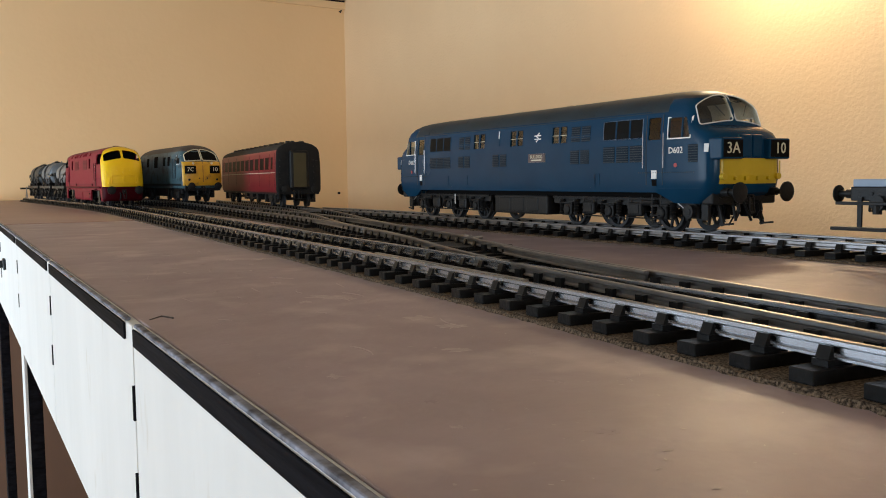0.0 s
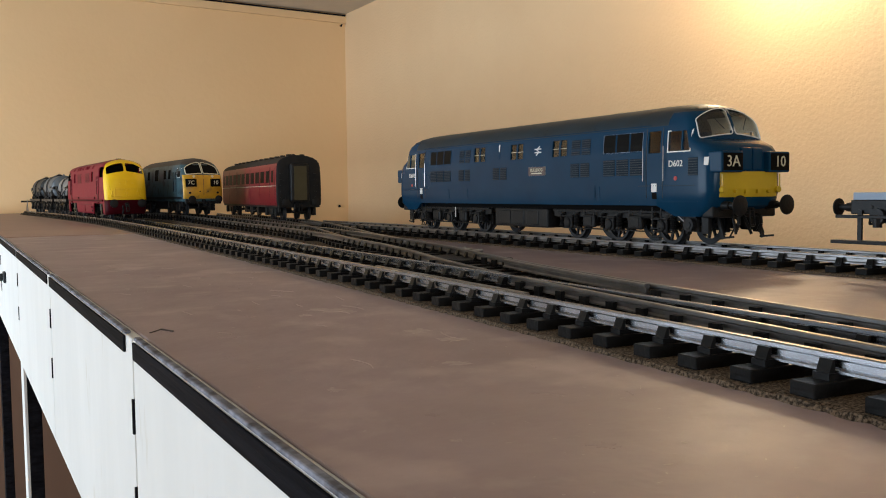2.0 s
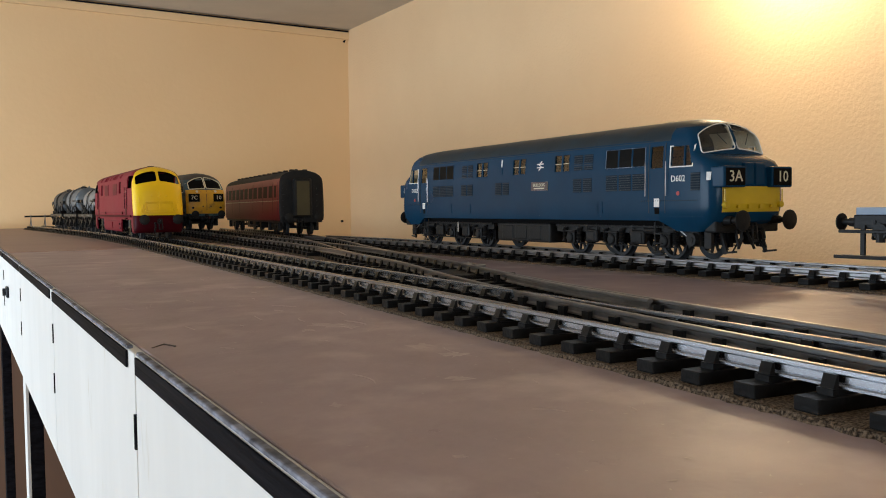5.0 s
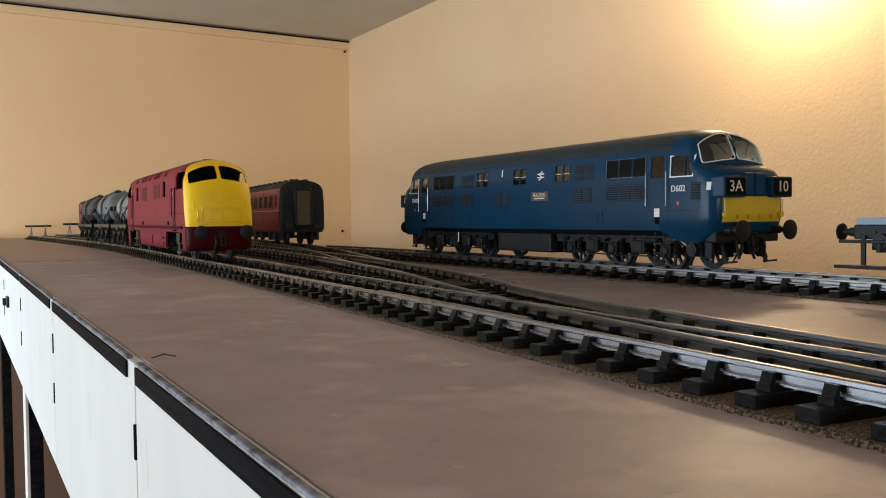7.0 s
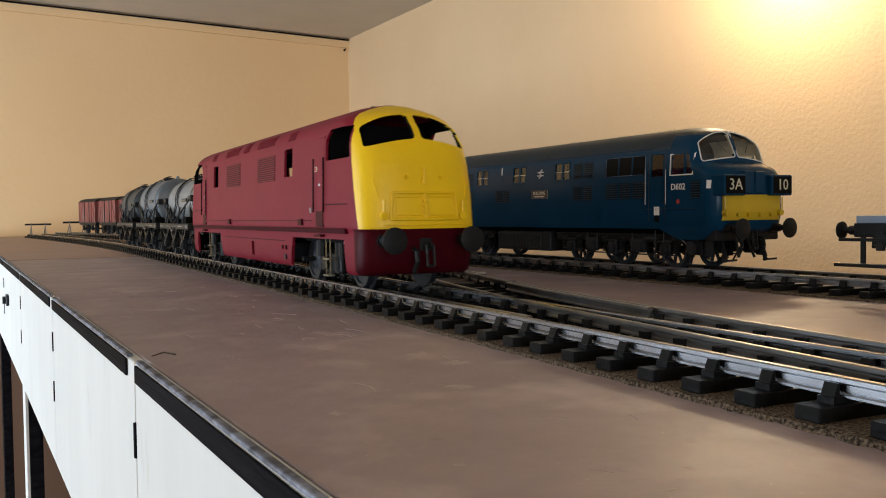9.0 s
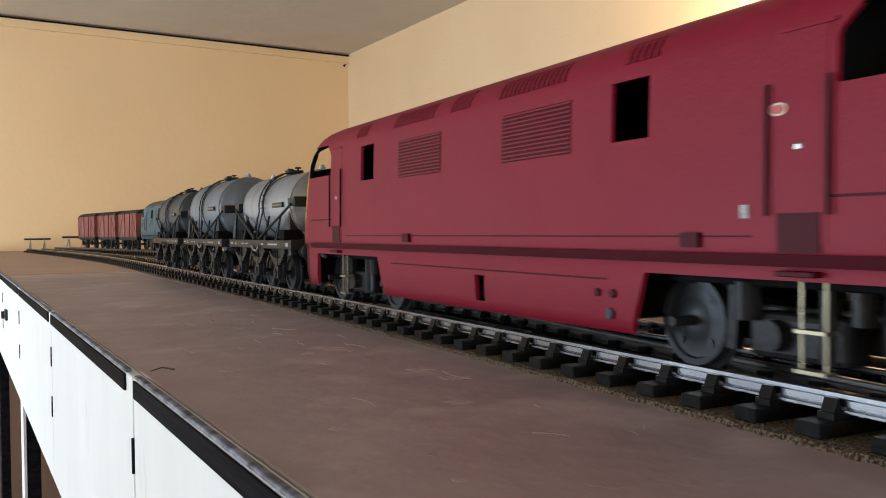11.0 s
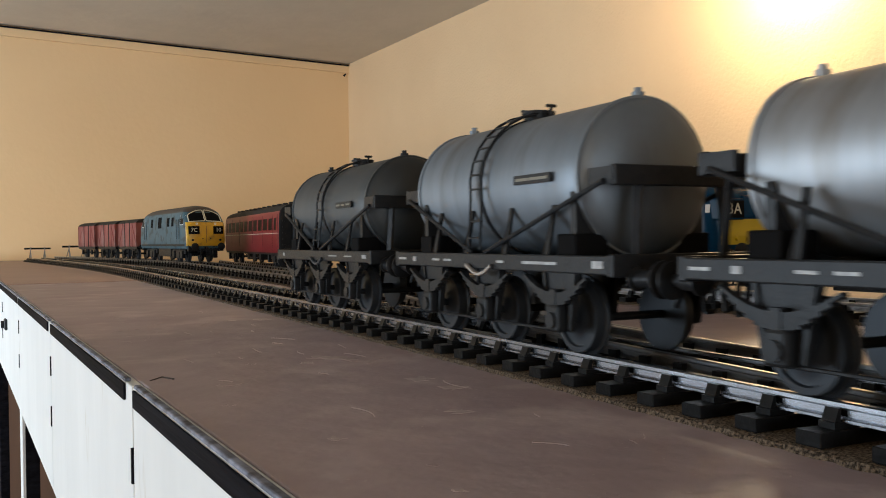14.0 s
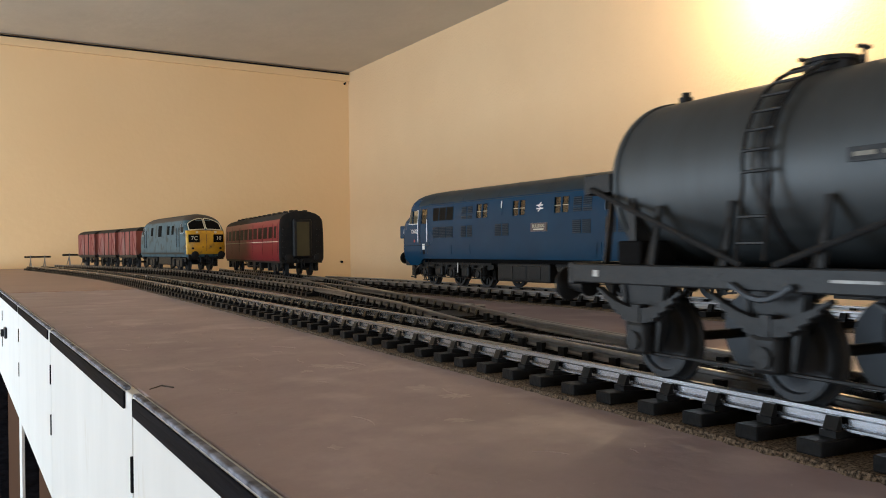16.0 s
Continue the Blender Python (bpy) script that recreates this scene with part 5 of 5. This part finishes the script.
        part("buffer_beam", box(bmesh.new(), -27, 27, min(e * 203, e * 212), max(e * 203, e * 212), 18, 29, MM, 1.0), UNDER, lo)
        coupling(lo, e * 211, 23, e)
        for x in (-10, 9):
            hose(lo, x, e * 211, 20, e)
        for x in (-17, 17):
            bm = bar(bmesh.new(), (x, e * 206, 19), (x, e * 211, 5), 1.2, 2.4)
            bar(bm, (x, e * 209, 5.5), (x, e * 219, 6.5), 1.4, 1.2)
            part("guard_iron", bm, UNDER, lo)
        for x, d in ((-26, 0), (26, 0), (4, 3)):
            part("brake_pipe", rod(bmesh.new(), (x * .4, e * 212, 20), (x * .45, e * (216 + d), 8), .9, 8), UNDER, lo)
        # bogies
        mid = e * 118
        for s in (-1, 1):
            # side frame: a deep plate notched over each axle
            pts = [(-72, 21.5), (68, 21.5), (78, 17.5), (80, 9), (70, 9), (66, 15.5), (60, 15.5), (58, 9.5), (43, 9.5), (40, 16.5), (31, 16.5), (28, 10), (15, 10), (12, 16.5),
                   (6, 16.5), (4, 9.5), (-10, 9.5), (-13, 16.5), (-19, 16.5), (-22, 10), (-33, 10), (-36, 16.5), (-43, 16.5), (-45, 9.5), (-58, 9.5), (-61, 15.5), (-72, 16.5)]
            part("bogie_frame", prism(bmesh.new(), rounded([(mid + e * d, z) for d, z in pts], .8, 2), "x", *sorted((s * 22.4, s * 24.4))), UNDER, lo)
            part("frame_flange", box(bmesh.new(), *sorted((s * 24.3, s * 26.4)), *sorted((mid - e * 71, mid + e * 67)), 20.2, 21.6, MM, .3), UNDER, lo)
            for d in (-51, -3, 50):
                yy = mid + e * d
                bm = box(bmesh.new(), *sorted((s * 24.2, s * 27.6)), yy - 4.6, yy + 4.6, 7.6, 16.4, MM, .9)
                lathe(bm, "x", (0, yy, 11.8), [(s * 27.2, 3.7), (s * 28.6, 3.5), (s * 29.0, 2.6), (s * 29.0, 1.0)], 16)
                box(bm, *sorted((s * 24.2, s * 28.2)), yy - 6.4, yy + 6.4, 16.2, 17.4, MM, .3)
                part("axlebox", bm, UNDER, lo)
                for k in (-8.6, 8.6):
                    bm = lathe(bmesh.new(), "z", (s * 25.8, yy + k, 0), [(9.2, 2.3), (10, 2.3)] + [(10.2 + .55 * j, 2.2 if j % 2 else 1.5) for j in range(15)] + [(18.6, 2.4), (19.6, 2.4)], 12)
                    part("coil_spring", bm, UNDER, lo)
                for k in (-13.4, 13.4):
                    part("brake_block", bar(bmesh.new(), (s * 17, yy + k * .98, 18), (s * 17, yy + k, 7), 3.2, 2.4), UNDER, lo)
            for d, w in ((-27, 6.5), (23, 7)):
                yy = mid + e * d
                bm = box(bmesh.new(), *sorted((s * 24, s * 27.4)), yy - w, yy + w, 9, 18.4, MM, 1.2)
                box(bm, *sorted((s * 27.2, s * 28)), yy - w + 2, yy + w - 2, 10.5, 16.8, MM, .4)
                for k in (-1, 1):
                    rod(bm, (s * 26, yy + k * (w - 1), 18), (s * 26, yy + k * (w - 1), 22), .7, 6)
                part("equaliser_box", bm, UNDER, lo)
            yy = mid + e * 37
            bm = rod(bmesh.new(), (s * 26, yy - 6, 18.4), (s * 26, yy + 6, 18.4), 2.1, 12)
            rod(bm, (s * 26, yy + 6, 18.4), (s * 26, yy + 12, 13), .5, 6)
            part("brake_cylinder", bm, UNDER, lo)
            bm = rod(bmesh.new(), (s * 25, mid + e * 74, 13.4), (s * 27.8, mid + e * 74, 13.4), 4.2, 16)
            rod(bm, (s * 27.6, mid + e * 74, 13.4), (s * 28.2, mid + e * 74, 13.4), 2.2, 12)
            part("damper", bm, UNDER, lo)
            part("sand_pipe", rod(bmesh.new(), (s * 26.8, mid + e * 62, 20), (s * 26.8, mid + e * 73, 13.6), .4, 6), DULLSTEEL, lo, "thin bright sand pipe")
            part("sand_pipe", rod(bmesh.new(), (s * 20, mid + e * 70, 14), (s * 18, mid + e * 64, 3), .6, 6), UNDER, lo)
            part("end_bracket", box(bmesh.new(), *sorted((s * 21, s * 23.5)), mid + e * 84 - 3, mid + e * 84 + 3, 8, 19, MM, .4), UNDER, lo)
            part("pull_rod", rod(bmesh.new(), (s * 25.4, mid - e * 60, 8), (s * 25.4, mid + e * 60, 8), .45, 6), UNDER, lo)
            bm = bmesh.new()
            for z in (4.6, 10.5, 16.5):
                box(bm, *sorted((s * 27, s * 30)), mid + e * 46 - 4, mid + e * 46 + 4, z - .35, z + .35)
            for d in (-4, 4):
                rod(bm, (s * 28.2, mid + e * 46 + d, 4), (s * 28.2, mid + e * 46 + d, 24), .45, 6)
            part("cab_steps", bm, UNDER, lo)
        for d in (-51, -3, 50):
            spoked_wheelset(lo, mid + e * d, 12.0)
    bm = box(bmesh.new(), -27, 27, -36, 40, 7, 22, MM, 1.2)
    for s in (-1, 1):
        for y in (-20, 0, 20):
            box(bm, *sorted((s * 26.5, s * 27.6)), y - 8, y + 8, 9, 20, MM, .5)
    part("tank_box", bm, UNDER, lo)
    part("chassis", box(bmesh.new(), -22, 22, -184, 184, 19, 26.4, MM), DARK, lo)
    part("interior_floor", box(bmesh.new(), -27, 27, -180, 180, 56.5, 57.5, MM), DARK, lo)
    part("hook_wire", rod(bmesh.new(), (31, -97, 22), (31, -97, 13), .5, 6), PALE, lo, "white hook on the bogie")
    return lo


nosed = nosed_loco()
nosed.matrix_basis = along(LINE_C, .6055)

# -- the shorter blue diesel with full yellow ends --
SHORT_STACK = [(21, 28.6, 151, 8, 3.6), (25, 30, 153, 9, 3.6), (36, 30.4, 154, 10, 3.4), (56, 30.2, 153, 12, 3.2), (61, 30, 151, 13, 3.0), (66, 29.6, 146, 14, 2.8), (72, 28.8, 141, 16, 2.6),
               (77, 27, 136, 18, 2.4), (81, 23.6, 130, 20, 2.3), (84.5, 18, 123, 22, 2.2), (86.6, 11, 114, 22, 2.2), (87.6, 4, 104, 16, 2.2)]


def short_loco():
    lo = thing("diesel_locomotive", "weathered pale blue model diesel locomotive with yellow ends", "locomotive")
    S = SHORT_STACK
    bm = bmesh.new()
    hull(bm, S, list(range(-130, 131, 13)))
    body = part("body", bm, [PALEBLUE, YELLOW_DIRTY, CREST], lo, smooth=40)
    for p in body.data.polygons:
        q = p.center / MM
        end = abs(q.y) > front_y(S, at_level(S, q.z)[1] * .985, q.z)
        p.material_index = 2 if q.z > 75 else 1 if (end and 29 < q.z < 62) else 0
    for s in (-1, 1):
        for a, b, z0, z1 in ((-20, 2, 54, 72), (38, 52, 56, 70), (-70, -56, 56, 70), (66, 78, 56, 70)):
            part("grille", side_panel(bmesh.new(), S, a, b, z0, z1, .3, .5, s, 1, 3), DARK, lo)
        for e in (-1, 1):
            part("cab_window", side_panel(bmesh.new(), S, *sorted((e * 118, e * 134)), 58, 71, .25, .5, s, 1, 3), BLIND, lo)
            frame_panel(lo, S, *sorted((e * 118, e * 134)), 58, 71, s, PALE, .8)
            part("cab_door", side_panel(bmesh.new(), S, *sorted((e * 101, e * 113)), 27, 73, .3, .5, s, 1, 4), PALEBLUE, lo)
            for d in (100, 114.5):
                part("handrail", rod(bmesh.new(), (s * 31.4, e * d, 36), (s * 31.2, e * d, 66), .4, 6), UNDER, lo)
        part("sill_band", side_panel(bmesh.new(), S, -140, 140, 25, 28, .3, .5, s, 20, 1), UNDER, lo)
    for e in (-1, 1):
        for s in (-1, 1):
            bm = bmesh.new()
            front_panel(bm, S, s * 1.4, s * 24.6, 63, 78, .25, .5, e, 8, 4, top=lambda x: 79.5 - (abs(x) / 24.6) ** 2.1 * 8)
            part("windscreen", bm, BLIND, lo)
            bm = tube_round(bmesh.new(), S, screen_outline(s, 1.0, 24.8, 63, 61.6, 80, 72), e, .75, .4)
            part("windscreen_frame", bm, CREAM, lo)
            hb = part("headcode_box", front_panel(bmesh.new(), S, s * 18.5 - 8, s * 18.5 + 8, 43, 55, .8, 1.0, e, 4, 1), BLIND, lo)
            text({1: "7C", -1: "10"}[s * e] if e > 0 else "10", 8.5, CREAM, pose(s * 18.5 * MM, e * (front_y(S, 18.5, 49) + 1.2) * MM, 49 * MM, 90, 0, 180 if e > 0 else 0), hb, "headcode")
            part("marker_disc", rod(bmesh.new(), (s * 14, e * (front_y(S, 14, 58.4) - .6), 58.4), (s * 14, e * (front_y(S, 14, 58.4) + .7), 58.4), 1.9, 12), CREAM, lo, "small pale lamp disc")
            bm = bmesh.new()
            rod(bm, (s * 21, e * 150, 34), (s * 21, e * 155, 34), 1.7, 10)
            rod(bm, (s * 6, e * 153, 36), (s * 6, e * 155.4, 36), .9, 8)
            part("marker_light", bm, UNDER, lo)
            buffer(lo, s * 20, e * 150, 24.2, e)
        part("door_seam", front_panel(bmesh.new(), S, -.3, .3, 30, 61, .4, .5, e, 1, 4), CREST, lo)
        part("buffer_beam", box(bmesh.new(), -27, 27, *sorted((e * 144, e * 151)), 17, 28, MM, .8), UNDER, lo)
        coupling(lo, e * 151, 22, e)
        hose(lo, 9, e * 151, 20, e)
        hose(lo, -9, e * 151, 20, e)
        for s in (-1, 1):
            bm = box(bmesh.new(), *sorted((s * 22, s * 25)), e * 88 - 38, e * 88 + 38, 13, 20, MM, .6)
            for d in (-23, 23):
                box(bm, *sorted((s * 22, s * 28)), e * 88 + d - 6, e * 88 + d + 6, 6, 18, MM, 1)
            box(bm, *sorted((s * 22, s * 27)), e * 88 - 9, e * 88 + 9, 6, 16, MM, 1)
            part("bogie_frame", bm, UNDER, lo)
        for d in (-23, 23):
            wheelset(lo, e * 88 + d, 11.8)
    part("fuel_tank", box(bmesh.new(), -25, 25, -40, 40, 8, 22, MM, 1.2), UNDER, lo)
    return lo


short = short_loco()
short.matrix_basis = along(LINE_D, 1.515)


# -- red coach --
COACH_STACK = [(20, 29.6, 212, 2, 6), (24, 30.4, 212, 2, 6), (40, 30.6, 212, 2, 6), (60, 30.2, 212, 2, 6), (72, 29.4, 212, 2, 6), (76, 28.4, 212, 2, 6), (80, 25.5, 212, 2, 6), (83.4, 20, 212, 2, 6), (85.8, 12, 212, 2, 6), (86.8, 5, 212, 2, 6), (87, 1, 212, 2, 6)]


def coach():
    co = thing("passenger_coach", "maroon model passenger coach with a black end and tan gangway", "coach")
    S = COACH_STACK
    bm = bmesh.new()
    hull(bm, S, list(range(-204, 205, 24)))
    body = part("body", bm, [CRIMSON, ROOFGREY, UNDER], co, smooth=40)
    for p in body.data.polygons:
        q = p.center / MM
        p.material_index = 2 if abs(q.y) > 211 else 1 if q.z > 74.5 else 0
    for s in (-1, 1):
        for k, (y, w) in enumerate(((-190, 8), (-165, 26), (-128, 26), (-92, 26), (-56, 26), (-20, 26), (16, 26), (52, 26), (88, 26), (124, 26), (158, 22), (188, 12))):
            part("window", side_panel(bmesh.new(), S, y - w / 2, y + w / 2, 51, 67, .15, .4, s, 1, 3), BLIND, co)
            frame_panel(co, S, y - w / 2, y + w / 2, 51, 67, s, CRIMSON, .7)
        for z in (46,):
            part("lining", side_panel(bmesh.new(), S, -210, 210, z, z + .7, .2, .3, s, 2, 1), CREAM, co)
        for y in (-200, -145, -74, 34, 106, 172, 203):
            part("door_edge", side_panel(bmesh.new(), S, y - .3, y + .3, 22, 72, .25, .4, s, 1, 4), UNDER, co)
        part("solebar", box(bmesh.new(), *sorted((s * 26, s * 29)), -208, 208, 17, 21, MM, .3), UNDER, co)
        bm = bmesh.new()
        rod(bm, (s * 24, -70, 20), (s * 24, -40, 11), .9, 6)
        rod(bm, (s * 24, -40, 11), (s * 24, 40, 11), .9, 6)
        rod(bm, (s * 24, 40, 11), (s * 24, 70, 20), .9, 6)
        part("truss", bm, UNDER, co)
        for y in range(-190, 200, 35):
            part("roof_vent", box(bmesh.new(), s * 9 - 3, s * 9 + 3, y - 4, y + 4, 84.5, 88.6, MM, .8), ROOFGREY, co)
    for y in range(-180, 200, 28):
        part("roof_vent", rod(bmesh.new(), (0, y, 86), (0, y, 89.4), 3.2, 10, MM, 2.0), ROOFGREY, co)
    for e in (-1, 1):
        bm = box(bmesh.new(), -12.5, 12.5, *sorted((e * 210, e * 221)), 24, 76, MM, 3)
        part("gangway", bm, UNDER, co)
        part("gangway_door", box(bmesh.new(), -8.5, 8.5, *sorted((e * 220.5, e * 221.4)), 27, 72, MM, .3), GANGWAY, co, "tan gangway door")
        for x in (-20, 20):
            buffer(co, x, e * 210, 24.2, e)
        bm = bmesh.new()
        for s in (-1, 1):
            for k in range(5):
                box(bm, s * 23 - 2.5, s * 23 + 2.5, *sorted((e * 211, e * 214)), 30 + 8 * k, 31.2 + 8 * k)
        part("end_steps", bm, UNDER, co)
        part("headstock", box(bmesh.new(), -28, 28, *sorted((e * 206, e * 212)), 17, 26, MM, .5), UNDER, co)
        coupling(co, e * 212, 21, e)
        hose(co, 7, e * 212, 22, e)
        for s in (-1, 1):
            bm = box(bmesh.new(), *sorted((s * 22, s * 25)), e * 160 - 40, e * 160 + 40, 11, 17, MM, .6)
            for d in (-29, 29):
                box(bm, *sorted((s * 22, s * 28)), e * 160 + d - 4, e * 160 + d + 4, 6, 17, MM, .8)
            box(bm, *sorted((s * 22, s * 27)), e * 160 - 10, e * 160 + 10, 7, 15, MM, 1)
            part("bogie_frame", bm, UNDER, co)
        for d in (-29, 29):
            wheelset(co, e * 160 + d, 10.6)
    for y, w in ((-30, 18), (15, 24), (60, 12)):
        for x in (-25, 12):
            part("battery_box", box(bmesh.new(), x, x + 13, y - w / 2, y + w / 2, 8, 20, MM, .8), UNDER, co)
    return co


red_coach = coach()
red_coach.matrix_basis = along(LINE_B, 1.352)


# -- four-wheeled vans --
def van(end):
    v = thing("goods_van", "weathered red model goods van with pale streaked planked sides", "van", "goods vans")
    bm = box(bmesh.new(), -27, 27, -60.5, 60.5, 24, 68, MM, .4)
    part("body", bm, BAUXITE, v)
    bm = bmesh.new()
    prof = [(-28, 67.6), (-24, 71.8), (-15, 75), (0, 76.2), (15, 75), (24, 71.8), (28, 67.6)]
    ring = [[bm.verts.new(Vector((x, y, z)) * MM) for x, z in prof] for y in (-61.5, 61.5)]
    for k in range(6):
        bm.faces.new((ring[0][k], ring[0][k + 1], ring[1][k + 1], ring[1][k]))
    bm.faces.new(ring[0]), bm.faces.new(ring[1]), bm.faces.new((ring[0][0], ring[0][6], ring[1][6], ring[1][0]))
    part("roof", bm, ROOFGREY, v)
    for s in (-1, 1):
        for k in range(11):
            y = -55 + 11 * k
            part("plank", box(bmesh.new(), *sorted((s * 26.9, s * 27.5)), y - 5.2, y + 5.2, 25, 67, MM, .15), BAUXITE, v)
        for y in (-60, -33, -17, 17, 33, 60):
            part("stanchion", box(bmesh.new(), *sorted((s * 27, s * 28.6)), y - 1.1, y + 1.1, 24, 68, MM, .2), UNDER if abs(y) == 17 else BAUXITE, v)
        for a, b in ((-33, -58), (33, 58)):
            part("strap", bar(bmesh.new(), (s * 27.9, a, 66), (s * 27.9, b, 26), 1.0, 2.0), BAUXITE, v)
        part("solebar", box(bmesh.new(), *sorted((s * 24, s * 27)), -61, 61, 19, 24, MM, .3), UNDER, v)
        for y in (-33, 33):
            bm = box(bmesh.new(), *sorted((s * 24, s * 27.6)), y - 3.5, y + 3.5, 7, 17, MM, .8)
            bar(bm, (s * 26, y - 14, 19), (s * 26, y, 16.6), 2, 1.6)
            bar(bm, (s * 26, y, 16.6), (s * 26, y + 14, 19), 2, 1.6)
            bar(bm, (s * 24.4, y - 5, 20), (s * 24.4, y - 3, 7), 1.2, 2)
            bar(bm, (s * 24.4, y + 5, 20), (s * 24.4, y + 3, 7), 1.2, 2)
            part("axlebox", bm, UNDER, v)
    for e in (-1, 1):
        for x in (-12, 12):
            part("end_stanchion", box(bmesh.new(), x - 1.2, x + 1.2, *sorted((e * 60, e * 62.2)), 24, 70, MM, .2), BAUXITE, v)
        for x in (-20, 20):
            buffer(v, x, e * 61, 24.2 - 1, e, UNDER, 11, 5)
        coupling(v, e * 61, 22, e)
    part("underframe", box(bmesh.new(), -22, 22, -59, 59, 19.5, 23.9, MM), DARK, v)
    for y in (-33, 33):
        wheelset(v, y, 10.6)
    return v


first = van(0)
first.matrix_basis = along(LINE_D, 1.762)
for k in (1, 2):
    copy_thing(first, along(LINE_D, 1.762 + .149 * k))


# -- low engineers' wagon standing beyond the blue locomotive --
def low_wagon():
    w = thing("flat_wagon", "dark low flat wagon with a pale grey-blue load board", "wagon")
    part("deck", box(bmesh.new(), -27, 27, -72, 72, 22, 29.2, MM, .5), UNDER, w)
    part("load_board", box(bmesh.new(), -26.6, 26.6, -71, 71, 29.1, 33, MM, .4), GREYBLUE, w, "pale grey-blue flat load board")
    for s in (-1, 1):
        part("step_board", box(bmesh.new(), *sorted((s * 26, s * 31)), -78, 78, 20, 21.6, MM, .3), UNDER, w)
        part("step_board", box(bmesh.new(), *sorted((s * 26, s * 32)), -80, 40, 7.0, 8.8, MM, .3), UNDER, w)
        for y in (-66, -20, 25):
            part("hanger", box(bmesh.new(), *sorted((s * 27, s * 28.2)), y - 1.2, y + 1.2, 8, 24, MM), UNDER, w)
        for y in (-45, 45):
            bm = box(bmesh.new(), *sorted((s * 24.5, s * 28)), y - 4, y + 4, 6.5, 17, MM, .8)
            bar(bm, (s * 26, y - 14, 20), (s * 26, y, 17), 2, 2)
            bar(bm, (s * 26, y, 17), (s * 26, y + 14, 20), 2, 2)
            part("axlebox", bm, UNDER, w)
        for y in (-60, -52, -38, 10, 30):
            part("bolt", rod(bmesh.new(), (s * 26.8, y, 25.6), (s * 27.6, y, 25.6), .9, 8), UNDER, w)
        bm = bmesh.new()
        rod(bm, (s * 26, -56, 21), (s * 29, -56, 21), 4.0, 12)
        rod(bm, (s * 28, -56, 21), (s * 28, -56, 15.5), 2.2, 10)
        part("axle_spring", bm, UNDER, w)
    for e in (-1, 1):
        for x in (-20, 20):
            buffer(w, x, e * 72, 25.4, e, UNDER, 13, 4.6)
        coupling(w, e * 72, 26, e)
    for y in (-45, 45):
        wheelset(w, y, 10.6)
    return w


low_wagon().matrix_basis = along(LINE_C, .313 - .085)

# ---- the moving train ----
engine, engine_axles = hydraulic_loco()
MARKS = [(-68, 7, 1.2), (-56, 3, 2.6), (-36, 6, 1.1), (-26, 6, 1.1), (14, 5, 1.1), (38, 20, 1.3), (69, 5, 3.0)]
bright, bright_axles = milk_tank(TANKBRIGHT, "silver model milk tank wagon with black ladder on six wheels", MARKS, R=21.6, zc=52.2)
grey, grey_axles = milk_tank(TANKGREY, "grey weathered model milk tank wagon with black ladder on six wheels", MARKS, R=24.8, zc=54.4)
sooty, sooty_axles = milk_tank(TANKDARK, "sooty dark grey model milk tank wagon with a lettered board", [(-62, 2.4, 2.6), (24, 12, .9), (46, 10, .9), (68, 5, 2.4)], True, R=23.4, zc=53.2)

# where the middle of the locomotive is, in metres along the board
RUN = [(0, 1.634), (1, 1.634), (1.5, 1.630), (2, 1.616), (2.5, 1.598), (3, 1.570), (3.5, 1.538), (4, 1.491), (5.25, 1.316), (6.5, 1.105), (7, 1.008), (7.5, 0.899), (8, 0.780), (8.5, 0.668), (9, 0.581), (10.25, 0.385), (11.5, 0.188), (12, 0.106), (12.5, 0.025), (13, -0.056), (13.5, -0.137), (14, -0.216), (14.5, -0.295), (15, -0.373), (15.5, -0.450), (16, -0.527)]


def motions():
    run = spline(RUN)
    where = lambda t: run(max(t, 1.0)) if t < 1.0 else run(t)
    for ob, axles, back, r in ((engine, engine_axles, 0, 11.8), (bright, bright_axles, .3055, 10.6), (grey, grey_axles, .4835, 10.6), (sooty, sooty_axles, .6645, 10.6)):
        walk(ob, [(t / 4, along(LINE_A, where(t / 4) + back)) for t in range(65)])
        start = where(0)
        for ax in axles:
            base = ax.matrix_basis.translation.copy()
            walk(ax, [(k / 15, Matrix.Translation(base) @ Matrix.Rotation(-(start - where(k / 15)) / (r * MM), 4, "X")) for k in range(241)])


motions()
